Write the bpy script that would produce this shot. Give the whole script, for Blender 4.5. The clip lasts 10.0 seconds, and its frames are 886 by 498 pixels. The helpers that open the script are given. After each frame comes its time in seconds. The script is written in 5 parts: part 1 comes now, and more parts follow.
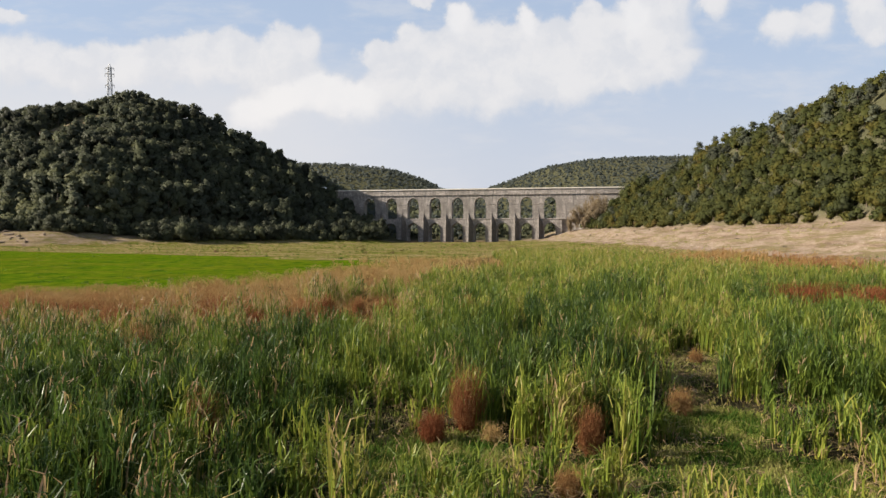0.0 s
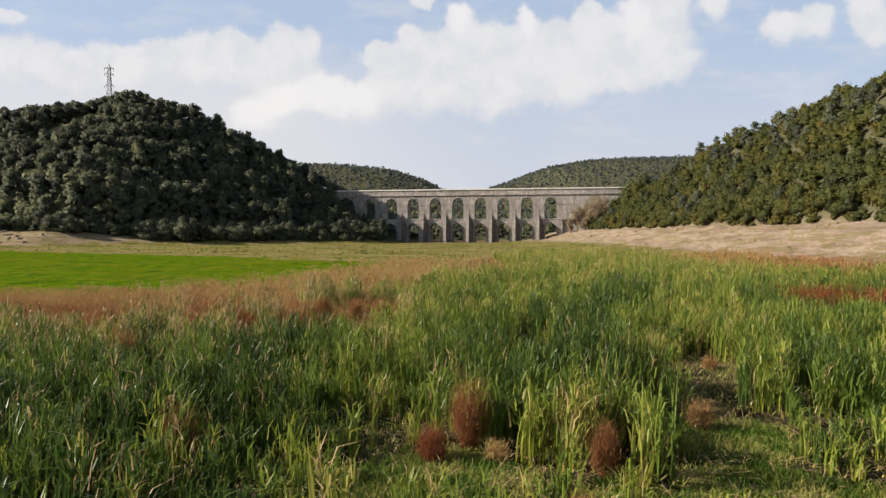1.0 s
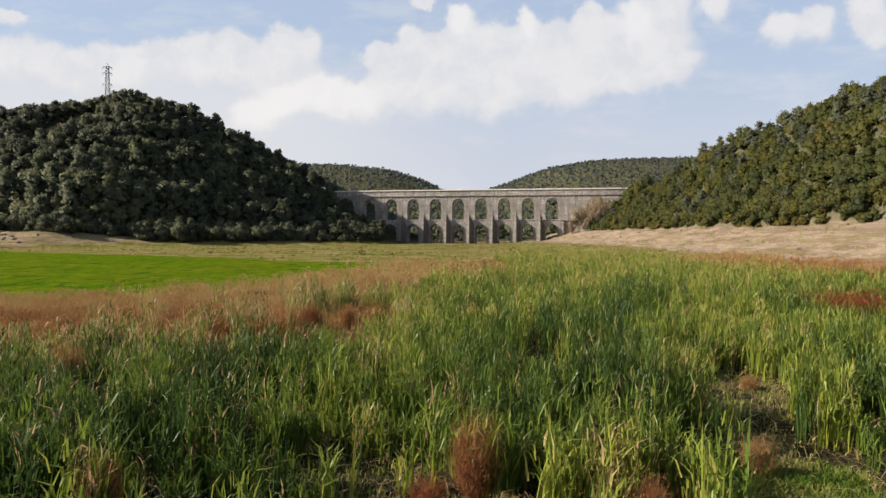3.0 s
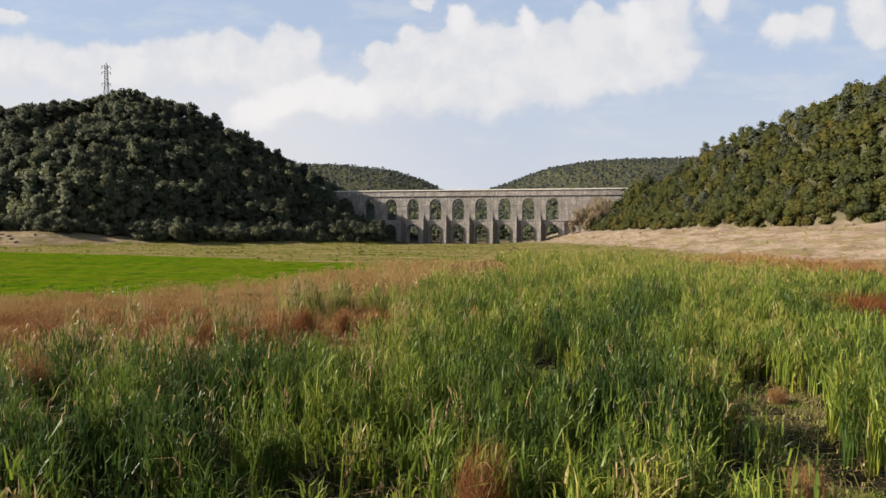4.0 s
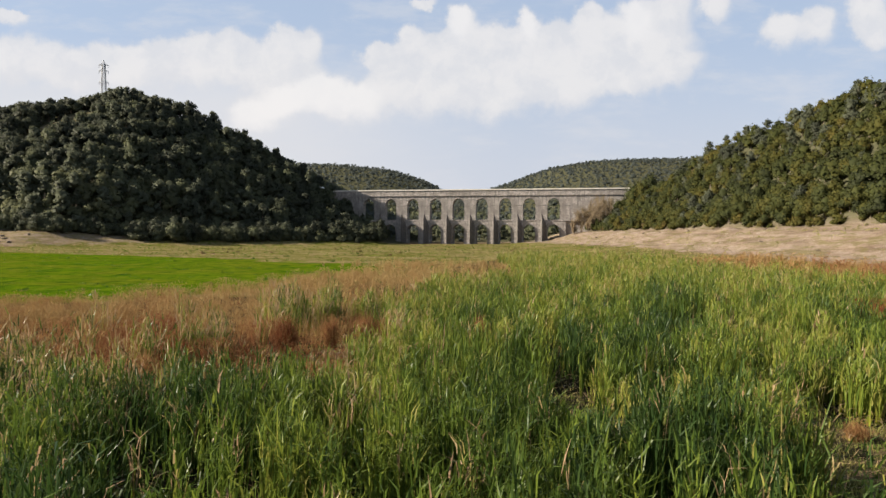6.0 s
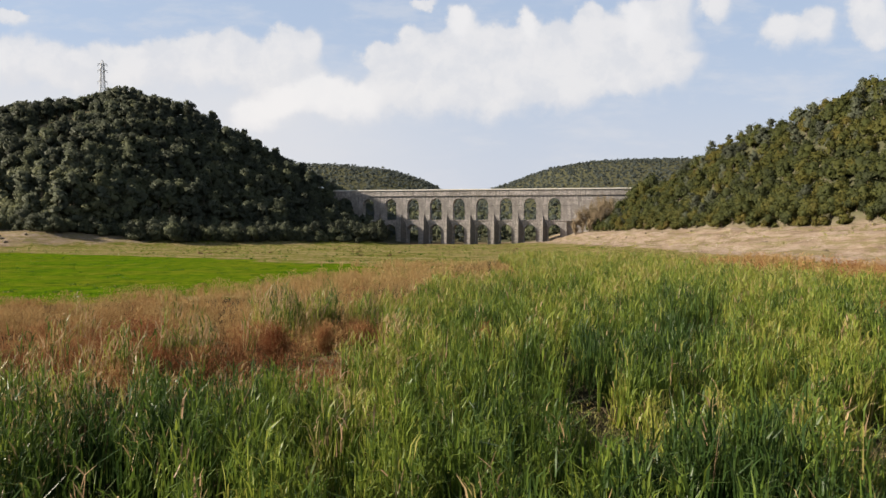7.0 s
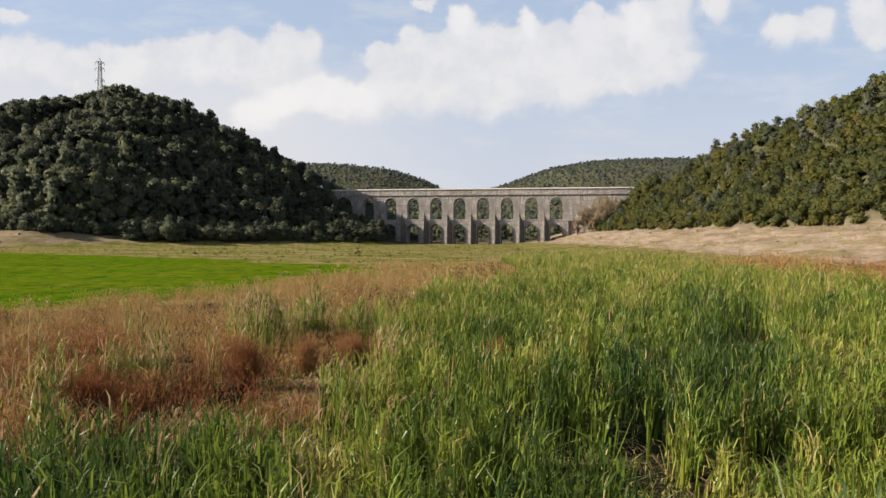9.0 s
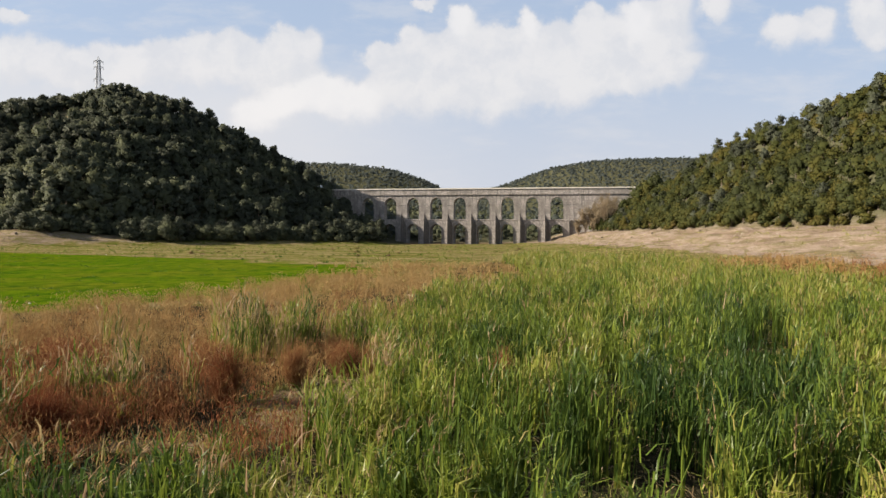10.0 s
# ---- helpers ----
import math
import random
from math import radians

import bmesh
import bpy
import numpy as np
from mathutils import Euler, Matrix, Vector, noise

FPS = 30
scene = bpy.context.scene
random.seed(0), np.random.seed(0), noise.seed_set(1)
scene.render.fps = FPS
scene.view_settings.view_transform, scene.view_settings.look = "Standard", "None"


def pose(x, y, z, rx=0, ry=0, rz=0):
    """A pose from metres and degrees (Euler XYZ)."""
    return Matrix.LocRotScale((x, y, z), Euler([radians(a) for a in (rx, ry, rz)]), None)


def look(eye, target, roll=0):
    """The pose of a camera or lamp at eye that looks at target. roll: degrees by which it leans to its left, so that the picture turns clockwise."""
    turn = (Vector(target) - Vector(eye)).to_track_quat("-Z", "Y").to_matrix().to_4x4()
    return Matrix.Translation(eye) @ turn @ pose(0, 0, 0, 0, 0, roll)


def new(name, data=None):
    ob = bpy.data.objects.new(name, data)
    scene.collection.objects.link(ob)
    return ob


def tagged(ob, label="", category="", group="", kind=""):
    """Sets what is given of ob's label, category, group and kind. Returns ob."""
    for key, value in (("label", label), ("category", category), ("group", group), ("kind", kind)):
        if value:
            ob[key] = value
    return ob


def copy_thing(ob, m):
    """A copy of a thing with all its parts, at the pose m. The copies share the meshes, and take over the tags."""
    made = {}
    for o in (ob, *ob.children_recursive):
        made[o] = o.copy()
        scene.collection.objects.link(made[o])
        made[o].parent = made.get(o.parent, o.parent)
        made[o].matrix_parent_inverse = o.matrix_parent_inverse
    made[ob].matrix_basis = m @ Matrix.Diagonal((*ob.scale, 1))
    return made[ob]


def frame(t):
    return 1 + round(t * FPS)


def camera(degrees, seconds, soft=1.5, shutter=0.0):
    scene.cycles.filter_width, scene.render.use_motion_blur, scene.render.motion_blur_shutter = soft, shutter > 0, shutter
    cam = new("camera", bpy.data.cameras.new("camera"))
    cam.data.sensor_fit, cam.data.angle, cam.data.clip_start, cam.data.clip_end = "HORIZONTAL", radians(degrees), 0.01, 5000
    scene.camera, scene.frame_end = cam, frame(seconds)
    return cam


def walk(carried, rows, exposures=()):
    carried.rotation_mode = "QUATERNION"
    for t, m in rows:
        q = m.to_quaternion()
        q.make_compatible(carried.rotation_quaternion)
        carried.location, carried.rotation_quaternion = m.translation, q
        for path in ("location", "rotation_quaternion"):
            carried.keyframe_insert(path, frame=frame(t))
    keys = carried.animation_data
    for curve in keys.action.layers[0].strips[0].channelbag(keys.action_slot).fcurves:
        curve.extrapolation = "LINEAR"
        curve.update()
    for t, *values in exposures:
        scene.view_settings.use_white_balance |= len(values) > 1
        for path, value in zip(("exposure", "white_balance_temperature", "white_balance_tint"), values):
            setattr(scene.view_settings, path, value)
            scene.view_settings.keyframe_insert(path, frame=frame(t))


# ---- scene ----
# ---------------------------------------------------------------- camera and flight
cam = camera(70.0, 10.0, soft=1.5)
METRES, EYE, TILT, LEAN, TURN = 17.0, 5.0, -1.43, 0.0, 0.0
SIDE = 0.70
ROWS = [
    (0.0, 0.0, 0.0, 0.0, 0.0, 0.0, -0.0),
    (0.5, -0.0001, 0.0329, 0.0002, 0.01, 0.03, -0.01),
    (1.0, -0.0013, 0.0723, 0.0006, 0.01, 0.06, -0.04),
    (1.5, -0.0016, 0.1126, 0.0025, 0.02, 0.11, -0.05),
    (2.0, -0.0008, 0.1588, 0.0043, 0.02, 0.13, -0.08),
    (2.5, 0.0013, 0.2026, 0.0046, 0.03, 0.15, -0.12),
    (4.0, -0.003, 0.3473, 0.006, 0.02, 0.21, -0.18),
    (4.5, -0.001, 0.3971, 0.007, 0.02, 0.22, -0.21),
    (5.0, -0.0016, 0.4518, 0.0081, 0.01, 0.24, -0.21),
    (5.5, -0.0034, 0.5022, 0.0088, 0.02, 0.24, -0.23),
    (7.0, -0.0131, 0.6636, 0.0082, 0.05, 0.27, -0.26),
    (7.5, -0.0147, 0.7175, 0.0093, 0.06, 0.27, -0.26),
    (8.0, -0.0145, 0.7768, 0.0108, 0.06, 0.28, -0.28),
    (8.5, -0.0176, 0.8311, 0.0113, 0.07, 0.26, -0.29),
    (9.0, -0.0218, 0.8885, 0.013, 0.07, 0.26, -0.28),
    (9.5, -0.0219, 0.942, 0.013, 0.09, 0.26, -0.32),
    (10.0, -0.023, 0.999, 0.0129, 0.09, 0.26, -0.33),
]
walk(cam, [(t, pose(0, 0, EYE, TILT, LEAN, TURN) @ pose(METRES * SIDE * x, METRES * y, METRES * SIDE * z, 90 + SIDE * pitch, roll, SIDE * yaw))
           for t, x, y, z, yaw, pitch, roll in ROWS], exposures=((0.0, 1.89, 6700, 12), (10.0, 1.89, 6700, 12)))

# ---------------------------------------------------------------- sun and sky
SUN_ELEV, SUN_AZ = 27.0, 183.0      # azimuth of the sun, degrees from +x towards +y
sun_way = Vector((math.cos(radians(SUN_ELEV)) * math.cos(radians(SUN_AZ)), math.cos(radians(SUN_ELEV)) * math.sin(radians(SUN_AZ)), math.sin(radians(SUN_ELEV))))
sun_data = bpy.data.lights.new("sun", "SUN")
sun_data.energy, sun_data.angle, sun_data.color = 3.5, radians(0.6), (1.0, 0.91, 0.77)
sun = new("sun", sun_data)
sun.matrix_world = look(sun_way * 400, (0, 0, 0))


class Nodes:
    """Short-hand for node trees."""

    def __init__(self, tree):
        self.tree = tree
        tree.nodes.clear()

    def node(self, kind, inputs=None, **props):
        n = self.tree.nodes.new(kind)
        for key, value in props.items():
            setattr(n, key, value)
        for key, value in (inputs or {}).items():
            self.put(n.inputs[key], value)
        return n

    def put(self, socket, value):
        if isinstance(value, bpy.types.NodeSocket):
            self.tree.links.new(value, socket)
        else:
            if socket.type == "RGBA" and len(value) == 3:
                value = (*value, 1.0)
            socket.default_value = value

    def math(self, op, a, b=0.0, clamp=False):
        return self.node("ShaderNodeMath", {0: a, 1: b}, operation=op, use_clamp=clamp).outputs[0]

    def mix(self, fac, a, b, blend="MIX"):
        n = self.node("ShaderNodeMix", data_type="RGBA", blend_type=blend)
        for i, v in ((0, fac), (6, a), (7, b)):
            self.put(n.inputs[i], v)
        return n.outputs[2]

    def span(self, value, a, b, lo=0.0, hi=1.0, smooth=True):
        n = self.node("ShaderNodeMapRange", {0: value, 1: a, 2: b, 3: lo, 4: hi}, interpolation_type="SMOOTHSTEP" if smooth else "LINEAR")
        return n.outputs[0]

    def noise(self, vector, scale, detail=4.0, rough=0.55, distortion=0.0):
        n = self.node("ShaderNodeTexNoise", {"Scale": scale, "Detail": detail, "Roughness": rough, "Distortion": distortion})
        if vector is not None:
            self.put(n.inputs["Vector"], vector)
        return n

    def ramp(self, fac, stops):
        n = self.node("ShaderNodeValToRGB", {0: fac})
        e = n.color_ramp.elements
        while len(e) < len(stops):
            e.new(0.5)
        for item, (at, col) in zip(e, stops):
            item.position, item.color = at, (*col, 1.0)
        return n.outputs[0]

    def attr(self, name):
        return self.node("ShaderNodeAttribute", attribute_name=name)


def make_world():
    world = bpy.data.worlds.new("sky")
    scene.world = world
    world.use_nodes = True
    n = Nodes(world.node_tree)
    sky = n.node("ShaderNodeTexSky", sky_type="NISHITA", sun_disc=False, sun_elevation=radians(SUN_ELEV), sun_rotation=radians(90 - SUN_AZ), air_density=1.0, dust_density=1.5, ozone_density=1.0)
    sky_col = n.mix(1.0, sky.outputs[0], (0.12, 0.12, 0.12), "MULTIPLY")
    way = n.node("ShaderNodeTexCoord").outputs["Generated"]
    sep = n.node("ShaderNodeSeparateXYZ", {0: way})
    ahead = n.math("MAXIMUM", sep.outputs[1], 0.05)
    u, v = n.math("DIVIDE", sep.outputs[0], ahead), n.math("DIVIDE", sep.outputs[2], ahead)
    flat = n.node("ShaderNodeCombineXYZ", {0: u, 1: v, 2: 0.0}).outputs[0]
    # billowing edges
    big = n.noise(flat, 9.0, 6.0, 0.6)
    fine = n.noise(flat, 30.0, 5.0, 0.6)
    push = n.node("ShaderNodeVectorMath", {0: big.outputs["Color"], 1: (0.5, 0.5, 0.5)}, operation="SUBTRACT").outputs[0]
    push = n.node("ShaderNodeVectorMath", {0: push, 3: 0.05}, operation="SCALE").outputs[0]
    push2 = n.node("ShaderNodeVectorMath", {0: fine.outputs["Color"], 1: (0.5, 0.5, 0.5)}, operation="SUBTRACT").outputs[0]
    push2 = n.node("ShaderNodeVectorMath", {0: push2, 3: 0.028}, operation="SCALE").outputs[0]
    bent = n.node("ShaderNodeVectorMath", {0: flat, 1: push}, operation="ADD").outputs[0]
    bent = n.node("ShaderNodeVectorMath", {0: bent, 1: push2}, operation="ADD").outputs[0]
    # cumulus heads: centre to the side, height above the horizon, half width, half height (tangents)
    heads = CLOUD_HEADS
    total = front = None
    for cu, cv, ru, rv in heads:
        d = n.node("ShaderNodeVectorMath", {0: bent, 1: (cu, cv, 0)}, operation="SUBTRACT").outputs[0]
        d = n.node("ShaderNodeVectorMath", {0: d, 1: n.node("ShaderNodeVectorMath", {0: d, 1: (1.0, 0.42, 1.0)}, operation="MULTIPLY").outputs[0]}, operation="MAXIMUM").outputs[0]
        d = n.node("ShaderNodeVectorMath", {0: d, 1: (1 / ru, 1 / rv, 0)}, operation="MULTIPLY").outputs[0]
        d = n.node("ShaderNodeVectorMath", {0: d}, operation="LENGTH").outputs["Value"]
        d = n.math("SUBTRACT", 1.25, d, clamp=True)
        d = n.math("MULTIPLY", d, d)
        total = d if total is None else n.math("ADD", total, d)
        if (cu, cv, ru, rv) in BRIGHT_HEADS:
            front = d if front is None else n.math("ADD", front, d)
    # the rest of the sky carries broken cloud of the same kind
    wide = n.noise(way, 2.6, 7.0, 0.55)
    behind = n.math("MULTIPLY", n.span(wide.outputs[0], 0.54, 0.68), n.math("MAXIMUM", n.span(sep.outputs[1], 0.62, 0.45), n.span(sep.outputs[2], 0.40, 0.55)))
    ragged = n.math("ADD", total, n.math("MULTIPLY", n.math("SUBTRACT", fine.outputs[0], 0.5), 0.62))
    wisp = n.noise(n.node("ShaderNodeMapping", {0: flat, 3: (1.0, 3.2, 1.0)}).outputs[0], 6.0, 6.0, 0.62)
    thin = n.math("MULTIPLY", n.span(wisp.outputs[0], 0.46, 0.70), 0.45)
    cover = n.math("MAXIMUM", n.math("MAXIMUM", n.span(ragged, 0.03, 0.56), thin), behind)
    # thin veil low over the horizon
    low = n.span(v, 0.36, 0.04)
    lowcol = n.mix(n.span(sep.outputs[2], 0.40, 0.58, 0.75, 0.15), sky_col, (0.495, 0.625, 0.825))
    veil = n.math("MULTIPLY", n.span(u, 0.12, -0.35), n.span(v, 0.30, 0.20))
    lowcol = n.mix(n.math("MULTIPLY", veil, 0.85), lowcol, (0.73, 0.76, 0.80))
    lowcol = n.mix(n.math("MULTIPLY", low, 0.92), lowcol, n.mix(n.span(u, -0.25, 0.15), (0.685, 0.72, 0.775), (0.60, 0.655, 0.745)))
    puff = n.noise(bent, 17.0, 6.0, 0.58)
    shade = n.math("MULTIPLY", n.span(ragged, 0.1, 0.9), n.span(puff.outputs[0], 0.34, 0.62, 0.25, 1.0))
    cloud = n.mix(shade, (0.70, 0.73, 0.775), (0.83, 0.835, 0.84))
    cloud = n.mix(n.math("MULTIPLY", n.span(front, 0.15, 0.9), 0.75), cloud, (0.905, 0.905, 0.90))
    col = n.mix(n.math("MULTIPLY", cover, 0.84), lowcol, cloud)
    bg = n.node("ShaderNodeBackground", {0: col, 1: 0.275})
    out = n.node("ShaderNodeOutputWorld")
    n.tree.links.new(bg.outputs[0], out.inputs[0])


CLOUD_HEADS = [
    (0.10, 0.300, 0.10, 0.045), (0.20, 0.300, 0.10, 0.045), (0.33, 0.300, 0.09, 0.040), (0.02, 0.270, 0.12, 0.040),
    (-0.68, 0.285, 0.10, 0.035), (-0.58, 0.275, 0.08, 0.030), (-0.50, 0.280, 0.09, 0.034), (-0.40, 0.288, 0.09, 0.034), (-0.33, 0.298, 0.06, 0.026),
    (-0.255, 0.318, 0.032, 0.022), (-0.215, 0.305, 0.036, 0.028), (-0.28, 0.275, 0.07, 0.036), (-0.30, 0.195, 0.06, 0.026), (-0.245, 0.220, 0.05, 0.030), (-0.195, 0.238, 0.045, 0.028),
    (-0.14, 0.225, 0.07, 0.034), (-0.055, 0.318, 0.024, 0.022), (-0.10, 0.295, 0.030, 0.018), (0.026, 0.342, 0.032, 0.024), (-0.01, 0.300, 0.055, 0.036), (-0.05, 0.262, 0.09, 0.040),
    (0.065, 0.305, 0.050, 0.036), (0.075, 0.262, 0.09, 0.040), (0.135, 0.342, 0.026, 0.022), (0.150, 0.305, 0.055, 0.040), (0.190, 0.270, 0.07, 0.034), (0.224, 0.355, 0.022, 0.020),
    (0.245, 0.318, 0.055, 0.040), (0.30, 0.352, 0.045, 0.036), (0.36, 0.368, 0.050, 0.030), (0.43, 0.372, 0.030, 0.020), (0.35, 0.275, 0.060, 0.020), (0.29, 0.262, 0.07, 0.022),
    (0.535, 0.332, 0.045, 0.024), (0.585, 0.345, 0.034, 0.024), (0.66, 0.362, 0.050, 0.030), (0.68, 0.332, 0.045, 0.020), (-0.035, 0.372, 0.032, 0.006), (-0.68, 0.342, 0.036, 0.010),
]
BRIGHT_HEADS = [(-0.30, 0.195, 0.06, 0.026), (-0.245, 0.220, 0.05, 0.030), (-0.195, 0.238, 0.045, 0.028), (-0.14, 0.225, 0.07, 0.034), (0.026, 0.342, 0.032, 0.024), (0.135, 0.342, 0.026, 0.022), (0.30, 0.352, 0.045, 0.036)]
make_world()


# ---------------------------------------------------------------- materials
def material(name, rough=0.8):
    m = bpy.data.materials.new(name)
    m.use_nodes = True
    n = Nodes(m.node_tree)
    shader = n.node("ShaderNodeBsdfPrincipled", {"Roughness": rough})
    out = n.node("ShaderNodeOutputMaterial")
    n.tree.links.new(shader.outputs[0], out.inputs[0])
    return m, n, shader, out


def bump(n, shader, height, strength, distance):
    b = n.node("ShaderNodeBump", {"Strength": strength, "Distance": distance, "Height": height})
    n.put(shader.inputs["Normal"], b.outputs[0])


def mat_ground():
    m, n, s, _ = material("ground_earth", 0.95)
    pos = n.node("ShaderNodeNewGeometry").outputs["Position"]
    a, b, c = n.noise(pos, 0.05, 5.0), n.noise(pos, 0.6, 5.0), n.noise(pos, 6.0, 4.0)
    zone = n.attr("zone").outputs["Color"]
    grain = n.math("ADD", n.math("MULTIPLY", b.outputs[0], 0.6), n.math("MULTIPLY", c.outputs[0], 0.4))
    sepz = n.node("ShaderNodeSeparateColor", {0: zone})
    # dry lake-bed silt by default, streaked along the shore
    sepp = n.node("ShaderNodeSeparateXYZ", {0: pos})
    level = n.node("ShaderNodeCombineXYZ", {0: n.math("MULTIPLY", sepp.outputs[0], 0.05), 1: n.math("MULTIPLY", sepp.outputs[1], 0.05), 2: n.math("ADD", n.math("MULTIPLY", sepp.outputs[2], 0.6), n.math("MULTIPLY", b.outputs[0], 0.5))}).outputs[0]
    streak = n.noise(level, 1.6, 6.0, 0.7)
    mud = n.ramp(streak.outputs[0], [(0.30, (0.0731, 0.0533, 0.0344)), (0.40, (0.1419, 0.1101, 0.0740)), (0.48, (0.2021, 0.1634, 0.1187)), (0.56, (0.2666, 0.2279, 0.1763)), (0.63, (0.1419, 0.1135, 0.0731)), (0.74, (0.2322, 0.1935, 0.1462))])
    mud = n.mix(0.36, mud, n.mix(n.span(c.outputs[0], 0.3, 0.7), (0.0602, 0.0447, 0.0292), (0.2580, 0.2150, 0.1591)))
    patch = n.noise(level, 3.4, 6.0, 0.68)
    mud = n.mix(n.math("MULTIPLY", n.span(patch.outputs[0], 0.47, 0.60), 0.7), mud, (0.1085, 0.1013, 0.0362))
    mud = n.mix(1.0, mud, (1.06, 0.985, 1.02), "MULTIPLY")
    shingle = n.node("ShaderNodeTexVoronoi", {"Vector": pos, "Scale": 1.7}).outputs["Distance"]
    mud = n.mix(n.math("MULTIPLY", n.span(shingle, 0.26, 0.12), n.span(a.outputs[0], 0.5, 0.62)), mud, (0.3721, 0.3411, 0.2894))
    # bare brown earth on the flat floor
    earth = n.ramp(grain, [(0.30, (0.070, 0.048, 0.026)), (0.5, (0.150, 0.105, 0.060)), (0.68, (0.235, 0.175, 0.108))])
    mud = n.mix(n.math("MULTIPLY", n.span(sepp.outputs[2], 0.9, 0.3), 0.9), mud, earth)
    # olive sward of the dry valley floor
    bands = n.noise(n.node("ShaderNodeMapping", {0: pos, 3: (0.045, 0.11, 0.1)}).outputs[0], 1.0, 6.0, 0.62)
    olive = n.ramp(n.math("ADD", n.math("MULTIPLY", bands.outputs[0], 0.5), n.math("MULTIPLY", b.outputs[0], 0.5)),
                   [(0.36, (0.0393, 0.0517, 0.0103)), (0.44, (0.0786, 0.0880, 0.0165)), (0.50, (0.1080, 0.0970, 0.0290)), (0.545, (0.2150, 0.1600, 0.0900)), (0.575, (0.0950, 0.0930, 0.0230)), (0.63, (0.2300, 0.1800, 0.1050))])
    meadow = n.mix(n.span(grain, 0.35, 0.62), (0.0258, 0.0639, 0.0031), (0.0734, 0.1142, 0.0041))
    meadow = n.mix(n.span(bands.outputs[0], 0.42, 0.62), meadow, n.mix(n.span(grain, 0.35, 0.62), (0.0422, 0.0666, 0.0041), (0.1006, 0.1170, 0.0083)))
    tuft = n.noise(n.node("ShaderNodeMapping", {0: pos, 3: (0.35, 0.16, 0.2)}).outputs[0], 1.0, 6.0, 0.66)
    meadow = n.mix(n.math("MULTIPLY", n.span(tuft.outputs[0], 0.52, 0.64), 0.75), meadow, (0.0200, 0.0560, 0.0040))
    meadow = n.mix(n.math("MULTIPLY", n.span(tuft.outputs[0], 0.44, 0.34), 0.5), meadow, (0.1150, 0.1050, 0.0160))
    # dark litter earth, with the shade among the reeds in its colour
    dark_bed = n.mix(grain, (0.0166, 0.0155, 0.0092), (0.0465, 0.0413, 0.0227))
    forest = n.mix(grain, (0.0400, 0.0430, 0.0240), (0.0850, 0.0820, 0.0480))
    wob = n.math("MULTIPLY", n.math("SUBTRACT", b.outputs[0], 0.5), 0.9)

    def edge(socket):
        return n.span(n.math("ADD", socket, wob), 0.35, 0.65)

    col = n.mix(edge(sepz.outputs[0]), mud, olive)
    col = n.mix(edge(sepz.outputs[1]), col, meadow)
    col = n.mix(edge(sepz.outputs[2]), col, dark_bed)
    col = n.mix(n.attr("wood").outputs["Fac"], col, forest)
    n.put(s.inputs["Base Color"], col)
    bump(n, s, n.math("ADD", grain, n.math("MULTIPLY", streak.outputs[0], 0.8)), 0.9, 0.5)
    s.inputs["Specular IOR Level"].default_value = 0.0
    return m


def leafy(name, stops, glow=0.35, rough=0.6):
    """Foliage: colour by tone, a little light passes through."""
    m, n, s, out = material(name, rough)
    tone = n.attr("tone").outputs["Fac"]
    rand = n.node("ShaderNodeObjectInfo").outputs["Random"]
    isl = n.node("ShaderNodeNewGeometry").outputs["Random Per Island"]
    mixv = n.math("ADD", tone, n.math("MULTIPLY", n.math("SUBTRACT", rand, 0.5), 0.35))
    mixv = n.math("ADD", mixv, n.math("MULTIPLY", n.math("SUBTRACT", isl, 0.5), 0.15), clamp=True)
    col = n.ramp(mixv, stops)
    n.put(s.inputs["Base Color"], col)
    s.inputs["Specular IOR Level"].default_value = 0.06
    t = n.node("ShaderNodeBsdfTranslucent", {0: col})
    mx = n.node("ShaderNodeMixShader", {0: glow, 1: s.outputs[0], 2: t.outputs[0]})
    n.tree.links.new(mx.outputs[0], out.inputs[0])
    return m


def mat_reed():
    m, n, s, out = material("reed_leaf", 0.42)
    tone, along = n.attr("tone").outputs["Fac"], n.attr("along").outputs["Fac"]
    col = n.ramp(tone, [(0.0, (0.3086, 0.2054, 0.1199)), (0.10, (0.2952, 0.2180, 0.1055)), (0.16, (0.2349, 0.2180, 0.0509)), (0.35, (0.1623, 0.1999, 0.0278)), (0.65, (0.0754, 0.1156, 0.0175)), (1.0, (0.0262, 0.0523, 0.0123))])
    pale = n.math("MULTIPLY", n.span(along, 0.42, 0.05), n.span(tone, 0.55, 0.3))
    col = n.mix(n.math("MULTIPLY", pale, 0.8), col, (0.2791, 0.2739, 0.0310))
    tip = n.span(along, 0.86, 1.0)
    col = n.mix(n.math("MULTIPLY", tip, 0.22), col, (0.2067, 0.1654, 0.0724))
    n.put(s.inputs["Base Color"], col)
    s.inputs["Specular IOR Level"].default_value = 0.2
    t = n.node("ShaderNodeBsdfTranslucent", {0: col})
    mx = n.node("ShaderNodeMixShader", {0: 0.36, 1: s.outputs[0], 2: t.outputs[0]})
    n.tree.links.new(mx.outputs[0], out.inputs[0])
    return m


